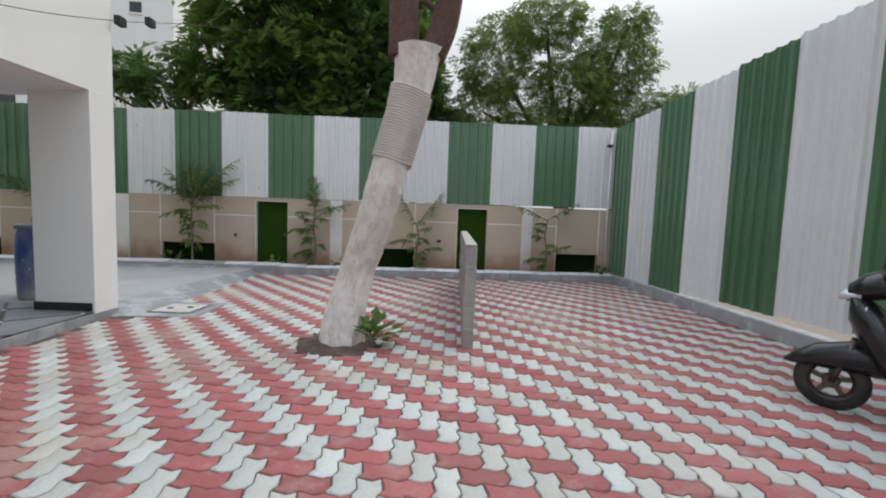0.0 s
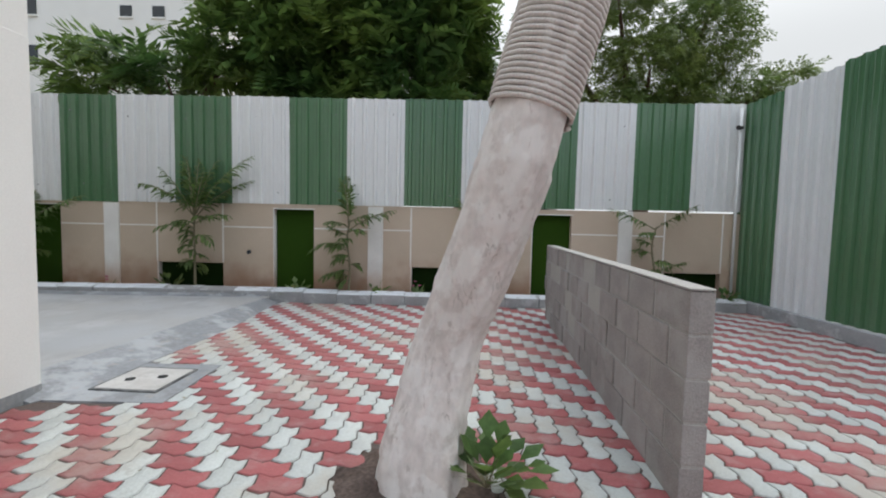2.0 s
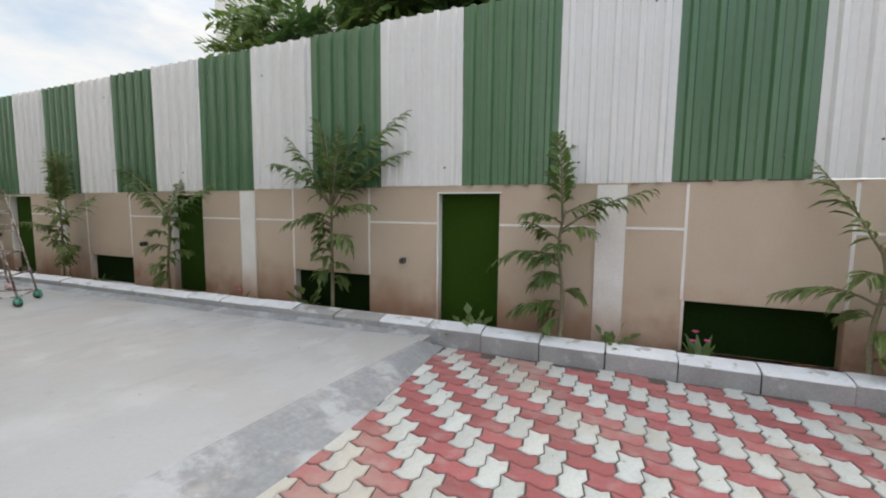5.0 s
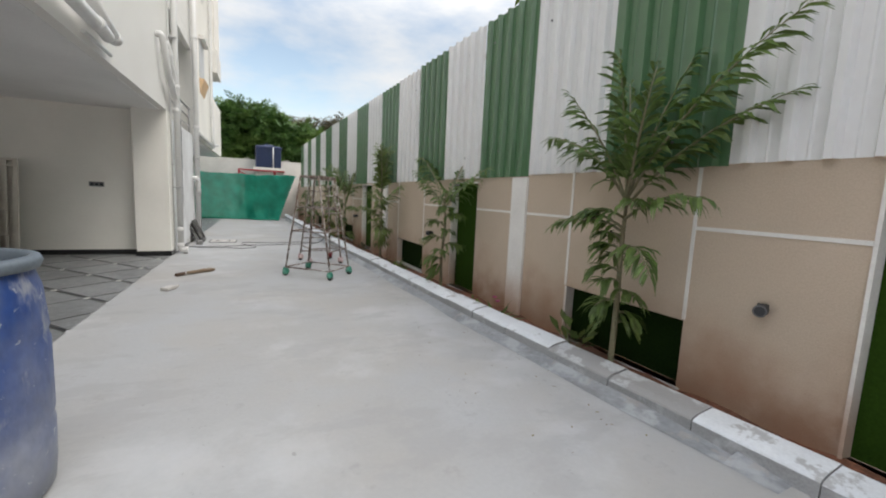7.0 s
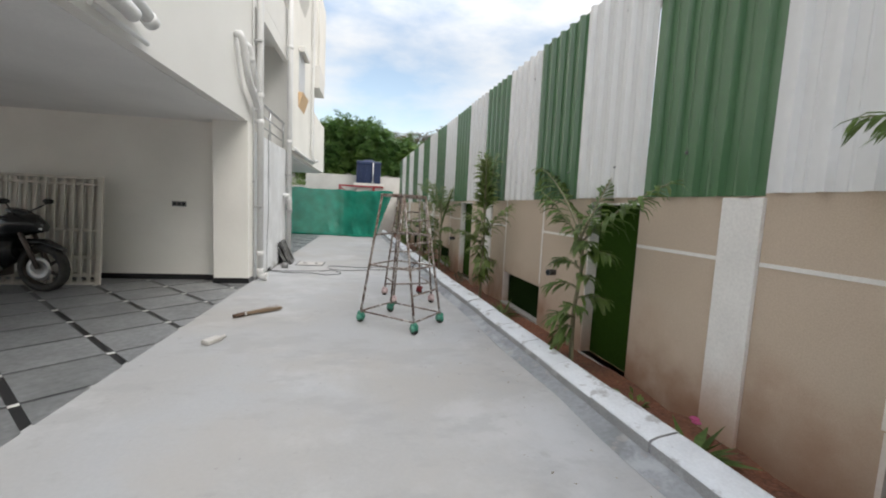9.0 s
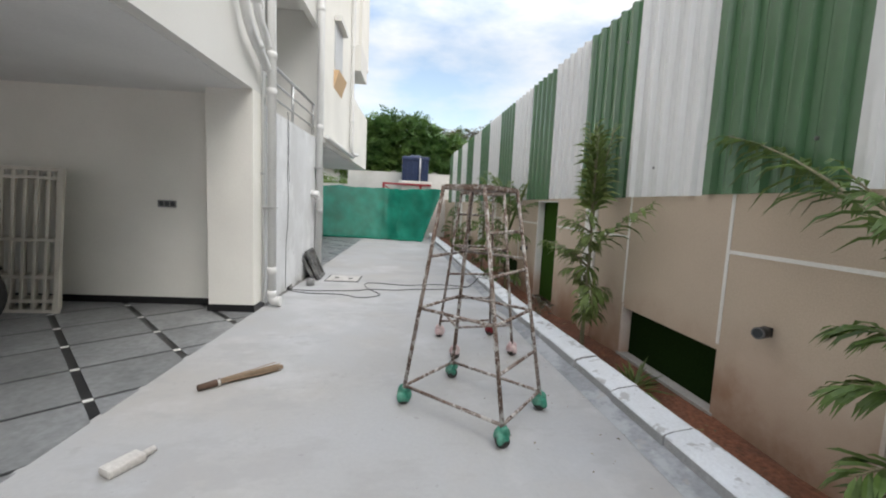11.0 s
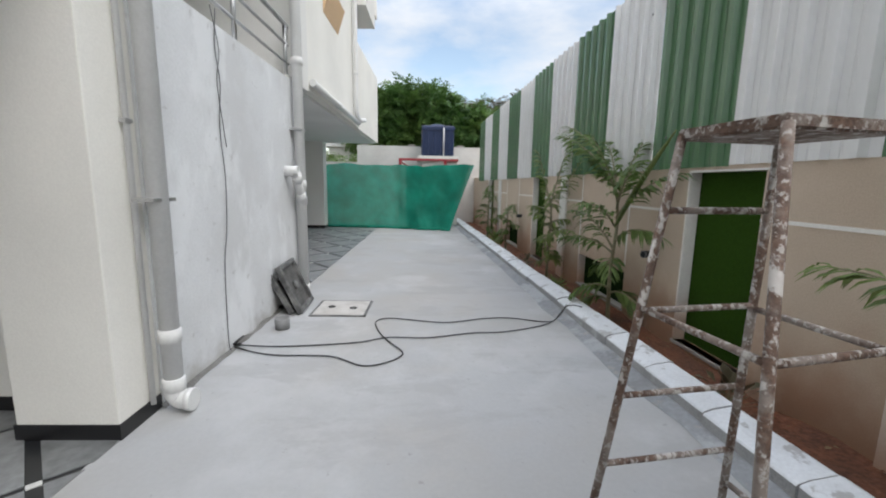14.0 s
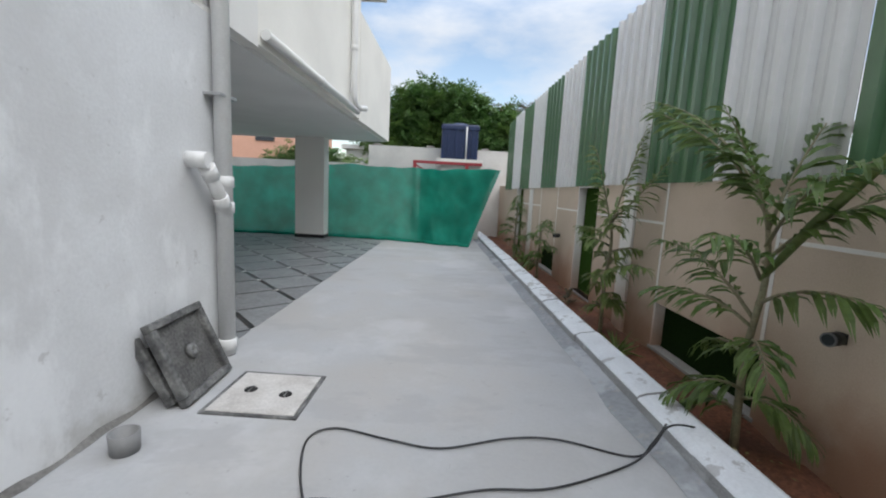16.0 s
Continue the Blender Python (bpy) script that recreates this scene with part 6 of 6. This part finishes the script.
def crown(name, clusters, sprays, length, width, leaflets, mat, seed):
    """Many small leaf sprays round cluster centres (x, y, z, rx, ry, rz), denser towards the outside, with gaps."""
    rng = np.random.default_rng(seed)
    tmpl = spray_template(leaflets, length, width, seed)
    weight = np.array([c[3] * c[4] * c[5] for c in clusters]) ** 0.67
    pick = rng.choice(len(clusters), sprays, p=weight / weight.sum())
    cs = np.array(clusters)[pick]
    d = rng.normal(size=(sprays, 3))
    d /= np.linalg.norm(d, axis=1)[:, None]
    r = rng.uniform(0.25, 1.0, sprays) ** 0.45
    pos = cs[:, :3] + d * cs[:, 3:] * r[:, None] * rng.uniform(0.85, 1.12, (sprays, 1))
    yaw = np.arctan2(d[:, 1], d[:, 0]) + rng.normal(0, 0.7, sprays)
    pitch = rng.normal(0.15, 0.45, sprays)
    roll = rng.normal(0, 0.5, sprays)
    scale = rng.uniform(0.65, 1.25, sprays)
    cy, sy, cp, sp, cr, sr = np.cos(yaw), np.sin(yaw), np.cos(pitch), np.sin(pitch), np.cos(roll), np.sin(roll)
    x, y, z = (tmpl[:, k][None, :] * scale[:, None] for k in range(3))
    y, z = y * cr[:, None] - z * sr[:, None], y * sr[:, None] + z * cr[:, None]
    x, z = x * cp[:, None] + z * sp[:, None], -x * sp[:, None] + z * cp[:, None]
    x, y = x * cy[:, None] - y * sy[:, None], x * sy[:, None] + y * cy[:, None]
    verts = np.stack((x, y, z), -1) + pos[:, None, :]
    n = sprays * len(tmpl)
    return quick_mesh(name, verts.reshape(-1, 3), np.arange(n).reshape(-1, 4), mat)


def big_tree(label, foot, limbs, clusters, sprays, length, width, leaflets, mat, seed, thick=0.3):
    t = thing("tree", label, "tree", (foot[0], foot[1], -0.05), group="trees beyond the fence")
    rel = [(c[0] - foot[0], c[1] - foot[1], c[2], *c[3:]) for c in clusters]
    top = limbs[0]
    part("trunk", tube(smooth_path([(0, 0, 0), (0.1, 0, top * 0.5), (0, 0.1, top)], 4), thick, 12, [thick * (1.1 - 0.3 * i / 8) for i in range(9)]), BARK, t)
    for c in rel:
        mid = Vector((c[0] * 0.5, c[1] * 0.5, top + (c[2] - top) * 0.35))
        part("limb", tube(smooth_path([(0, 0, top * 0.9), mid, (c[0], c[1], c[2])], 5), 0.1, 7, [thick * 0.55 * (1 - 0.08 * i) for i in range(11)]), BARK, t)
    part("crown", crown("crown", rel, sprays, length, width, leaflets, mat, seed), None, t)
    return t


big_tree("tall dark-leaved tree with feathery drooping sprays behind the fence", (-4.5, 14.5), [4.0],
         [(-4.2, 14.6, 6.6, 1.8, 1.6, 1.7), (-2.4, 14.4, 6.0, 1.5, 1.4, 1.6), (-5.3, 14.4, 5.6, 1.0, 1.0, 0.6), (-3.2, 14.6, 8.6, 2.4, 1.8, 1.6), (-6.0, 14.6, 8.0, 1.2, 1.2, 0.8), (-1.3, 14.6, 7.6, 1.5, 1.3, 1.2), (-2.0, 14.2, 4.7, 1.3, 1.0, 0.8), (-3.9, 14.2, 4.6, 1.1, 0.9, 0.8)],
         2700, 0.95, 0.13, 18, LEAF_DARK, 11)
big_tree("feathery low boughs of a dark tree reaching over the fence", (-8.0, 14.0), [4.4],
         [(-8.3, 13.8, 5.3, 0.9, 0.8, 0.35), (-9.6, 13.8, 5.9, 0.8, 0.8, 0.35), (-6.9, 14.0, 5.7, 0.9, 0.8, 0.35), (-10.3, 13.8, 5.2, 0.6, 0.6, 0.3), (-6.6, 14.2, 6.3, 0.9, 0.8, 0.5)],
         400, 0.85, 0.13, 18, LEAF_DARK, 12, 0.12)
big_tree("dark tree with drooping boughs between its neighbours", (-0.4, 16.5), [4.2],
         [(0.2, 16.5, 5.3, 1.0, 0.9, 0.7), (-0.3, 16.6, 6.6, 0.8, 0.8, 0.7), (0.6, 16.4, 4.4, 0.9, 0.7, 0.5)],
         600, 0.8, 0.13, 18, LEAF_DARK, 13, 0.16)
big_tree("airy light-green tree with small leaves behind the fence", (5.2, 15.5), [4.2],
         [(2.6, 15.4, 7.2, 1.3, 1.2, 1.5), (2.2, 15.4, 5.4, 1.0, 1.0, 1.1), (4.4, 15.6, 8.8, 1.5, 1.3, 0.9), (5.4, 15.4, 6.4, 1.6, 1.3, 1.4), (7.0, 15.6, 7.4, 1.5, 1.3, 1.3), (4.2, 15.2, 4.8, 1.5, 1.0, 1.0), (8.2, 15.8, 5.6, 1.6, 1.2, 1.0), (9.6, 15.8, 5.4, 1.2, 1.0, 0.8), (6.4, 15.2, 4.8, 1.4, 1.0, 0.9), (10.2, 15.9, 6.6, 0.7, 0.4, 0.25), (7.6, 15.8, 9.0, 0.9, 0.8, 0.5), (10.8, 15.9, 5.2, 1.2, 0.9, 0.6)],
         11000, 0.34, 0.16, 12, LEAF_LIGHT, 14)
big_tree("broad dense green tree beyond the far wall", (-40, 8.5), [3.5],
         [(-39.5, 8.5, 5.8, 2.6, 3.6, 1.9), (-39.5, 5.6, 5.0, 2.2, 2.2, 1.6), (-39.5, 11.6, 5.4, 2.4, 2.8, 1.7), (-39, 8.2, 7.0, 2.0, 2.6, 1.2), (-38.6, 6.8, 4.4, 1.8, 2.6, 1.2), (-38.6, 10.4, 4.4, 2.0, 3.0, 1.3), (-40, 14.5, 4.6, 2.0, 2.4, 1.6)],
         9500, 0.75, 0.2, 10, LEAF_FAR, 15)
big_tree("brownish tree beyond the far wall", (-47, 15.5), [4.5],
         [(-47, 14.6, 7.4, 2.0, 2.6, 1.4), (-47, 17.8, 7.6, 2.2, 2.6, 1.6), (-46.6, 16.0, 6.2, 2.0, 3.2, 1.4)],
         3000, 0.75, 0.2, 10, LEAF_BROWN, 16)
big_tree("round green bush-like tree beyond the far wall", (-38, 1.2), [1.6],
         [(-38, 0.8, 2.8, 1.4, 1.6, 1.4), (-38, 2.2, 2.4, 1.2, 1.2, 1.2), (-37.5, -0.6, 2.4, 1.2, 1.2, 1.2)],
         2600, 0.5, 0.2, 10, LEAF_DARK, 17, 0.2)
big_tree("yellow-green shrubs above the far wall", (-33, 4.6), [1.2],
         [(-33, 4.6, 2.2, 0.8, 1.0, 0.8), (-33.5, 5.8, 2.0, 0.8, 0.8, 0.7)],
         1100, 0.4, 0.2, 10, LEAF_LIGHT, 18, 0.1)

# ---- fallen leaves and grit ----
def litter(name, label, n, seed, place, size, mat):
    """Small curled scraps lying flat; place gives a spot from a random source."""
    rng = random.Random(seed)
    verts, faces = [], []
    for i in range(n):
        x, y, z = place(rng)
        a, s, w = rng.uniform(0, 6.28), size * rng.uniform(0.5, 1.3), rng.uniform(0.25, 0.5)
        c, d = math.cos(a), math.sin(a)
        k = len(verts)
        for u, v, h in ((-1, 0, 0.0), (0, -w, 0.12), (1, 0, 0.05), (0, w, 0.3)):
            verts.append((x + s * (u * c - v * d), y + s * (u * d + v * c), z + 0.003 + s * h * 0.5))
        faces.append((k, k + 1, k + 2, k + 3))
    return tagged(part(name, quick_mesh(name, verts, faces, mat), None, None, label), category="litter", kind="stuff")


def by_kerb(rng):
    x = rng.uniform(-12, -4.6)
    return x, kerb_y(x) - 0.12 - abs(rng.gauss(0, 0.45)), DRIVE_Z + 0.001


def on_pavers(rng):
    return rng.uniform(-3.4, 1.5), rng.uniform(8.6, 9.9) if rng.random() < 0.6 else rng.uniform(3.0, 8.6), 0.014


def in_bed(rng):
    x = rng.uniform(-23, 4.5)
    return x, rng.uniform(kerb_y(x) + 0.22, WALL_Y - 0.03), 0.07 + 0.05 * rng.random()


litter("fallen_leaves", "dry brown leaf scraps on the cement by the kerb", 90, 1, by_kerb, 0.014, DRY_LEAF)
litter("fallen_leaves", "dry yellow-brown leaf scraps on the pavers", 170, 2, on_pavers, 0.016, DRY_LEAF)
litter("fallen_leaves", "dry leaf scraps on the red soil", 500, 3, in_bed, 0.022, DRY_LEAF)
litter("soil_clods", "small clods of red soil in the bed", 900, 4, in_bed, 0.018, SOIL)

# ---- slate tiles of the parking floor, laid diagonally with black bands ----
def clip(poly, a, b, c):
    """The part of a plan polygon where a x + b y <= c."""
    out = []
    for p, q in zip(poly, poly[1:] + poly[:1]):
        dp, dq = a * p[0] + b * p[1] - c, a * q[0] + b * q[1] - c
        if dp <= 0:
            out.append(p)
        if dp * dq < 0:
            f = dp / (dp - dq)
            out.append((p[0] + f * (q[0] - p[0]), p[1] + f * (q[1] - p[1])))
    return out


def to_local(x, y):
    a = radians(-SKEW)
    dx, dy = x - FACE[0], y - FACE[1]
    return dx * math.cos(a) - dy * math.sin(a), dx * math.sin(a) + dy * math.cos(a)


TILE_A, TILE_B = (0.545, 0.462), (-0.475, 0.557)   # steps along and across the bands
TILE_0 = (-11.41, 5.02)                             # a crossing of joints
def parking_floor(name, label, u0, u1, v0, v1):
    floor = thing(name, label, "floor", (*FACE, 0), (0, 0, SKEW), kind="structure")
    part("bed", block(u0, u1, v0, v1, 0.02, 0.117), DARK_BAND, floor, "black joints between the tiles")
    la, lb = math.hypot(*TILE_A), math.hypot(*TILE_B)
    for i in range(-40, 41):
        for j in range(-40, 41):
            def at(f, g):
                return to_local(TILE_0[0] + (i + f) * TILE_A[0] + (j + g) * TILE_B[0], TILE_0[1] + (i + f) * TILE_A[1] + (j + g) * TILE_B[1])
            for kind, corners in (("t", ((0.03, 0.044), (0.97, 0.044), (0.97, 0.956), (0.03, 0.956))), ("s", ((-0.027, -0.04), (0.027, -0.04), (0.027, 0.04), (-0.027, 0.04)))):
                poly = [at(*c) for c in corners]
                for a, b, c in ((1, 0, u1), (-1, 0, -u0), (0, 1, v1), (0, -1, -v0)):
                    poly = clip(poly, a, b, c) if poly else poly
                if len(poly) > 2 and max(p[0] for p in poly) - min(p[0] for p in poly) > 0.02:
                    part("tile" if kind == "t" else "inset", prism(poly, 0.1, 0.124), SLATE if kind == "t" else WHITE_SQUARE, floor)
    return floor


parking_floor("parking_floor", "grey slate tiles laid diagonally with black bands and white insets", -8.93, -0.02, -6.5, 0.0)
parking_floor("parking_floor_far", "grey slate tiles with black bands at the far end", -21.5, -11.9, -5.0, 0.0)
structure("parking_slab", block(-8.95, 0, -7.9, -6.5, 0.02, 0.12), SLATE, "grey floor deep in the parking", "floor", (*FACE, 0), (0, 0, SKEW))

# ---- wave-edged pavers in herringbone, red across and pale along ----
PAVER, PAVER_TURN, PAVER_0 = 0.143, -4.6, (-1.631, 6.235)
def wave(x, y):
    """The edges' teeth: the same along every diagonal, so that all pieces interlock."""
    s = x + y
    f = s - math.floor(s)
    tooth = 0.085 * (1 - 4 * abs(f - 0.5))
    q = x + y + 0.5
    g = q - math.floor(q)
    tooth2 = 0.085 * (1 - 4 * abs(g - 0.5))
    return x + tooth, y + tooth2


def paver_outline(x0, y0, w, h):
    pts = []
    for a, b, n in (((x0, y0), (x0 + w, y0), w), ((x0 + w, y0), (x0 + w, y0 + h), h), ((x0 + w, y0 + h), (x0, y0 + h), w), ((x0, y0 + h), (x0, y0), h)):
        steps = n * 4
        for k in range(steps):
            pts.append(wave(a[0] + (b[0] - a[0]) * k / steps, a[1] + (b[1] - a[1]) * k / steps))
    return pts


def paver_arrays(w, h):
    out = paver_outline(0, 0, w, h)
    cx, cy = w / 2, h / 2
    n = len(out)
    def shrink(p, m):
        d = math.hypot(p[0] - cx, p[1] - cy)
        return cx + (p[0] - cx) * (1 - m / d), cy + (p[1] - cy) * (1 - m / d)
    top = [(*shrink(p, 0.11), 0.0) for p in out]
    low = [(*shrink(p, 0.045), -0.014) for p in out]
    mid = [(*shrink(p, 0.07), -0.003) for p in out]
    verts = [(cx, cy, 0.0005)] + top + mid + low
    tris = [(0, 1 + k, 1 + (k + 1) % n) for k in range(n)]
    for r in (1, 1 + n):
        for k in range(n):
            a, b = r + k, r + (k + 1) % n
            tris += [(a, a + n, b + n), (a, b + n, b)]
    return np.array([(x * PAVER, y * PAVER, z) for x, y, z in verts]), np.array(tris)


base = [(-3.9, 9.97), (4.83, 9.97), (4.83, -6.4), (-4.09, -6.4), (-4.09, 5.6), (-3.8, 6.0), (-3.72, 7.6)]
structure("pavement", prism(base[::-1], -0.045, 0.001), SAND, "sand bed under the yard's pavers", "pavement")
paving = thing("paving", "red and pale wave-edged concrete pavers in herringbone", "pavement", (*PAVER_0, 0.012), (0, 0, PAVER_TURN), kind="structure")
ca, sa = math.cos(radians(PAVER_TURN)), math.sin(radians(PAVER_TURN))
def yard(x, y):
    """Whether a paver centred there lies in the yard."""
    if not (-4.02 < x < 4.80 and -5.5 < y < 9.93):
        return False
    if x < -3.78 and y > 5.6:
        return False
    if -3.98 < x < -3.0 and 5.72 < y < 6.62:
        return False
    if abs(x + 0.9) < 0.4 and abs(y - 4.74) < 0.34:
        return False
    return x > -3.9 or y < 5.6


kinds = {"pale": ((1, 2), WHITE_PAVER), "red": ((2, 1), RED_PAVER)}
for kind, ((w, h), mat) in kinds.items():
    va, fa = paver_arrays(w, h)
    shared = quick_mesh("paver", va, fa, mat)
    spots = []
    for k in range(-90, 91):
        for s in range(-60, 61):
            ox, oy = (-k - 0.5 + 4 * s, k - 1.0) if kind == "pale" else (-k + 1.5 + 4 * s, k - 1.0)
            mx, my = (ox + w / 2) * PAVER, (oy + h / 2) * PAVER
            x, y = PAVER_0[0] + mx * ca - my * sa, PAVER_0[1] + mx * sa + my * ca
            if yard(x, y):
                spots.append((x, y, ox * PAVER, oy * PAVER))
    near = sorted(spots, key=lambda q: math.hypot(q[0] + 0.9, (q[1] - 4.1)))
    rng = random.Random(9)
    for x, y, ox, oy in near[:150]:
        part("pale_paver" if kind == "pale" else "red_paver", shared, None, paving, at=(ox, oy, rng.uniform(-0.003, 0.002)), turn=(rng.uniform(-0.5, 0.5), rng.uniform(-0.5, 0.5), 0))
    rest = np.array([(ox, oy, rng.uniform(-0.003, 0.002)) for x, y, ox, oy in near[150:]])
    verts = (va[None] + rest[:, None, :]).reshape(-1, 3)
    faces = (fa[None] + (np.arange(len(rest)) * len(va))[:, None, None]).reshape(-1, 3)
    tagged(part("pale_pavers" if kind == "pale" else "red_pavers", quick_mesh("pavers", verts, faces, mat), None, paving), kind="stuff")
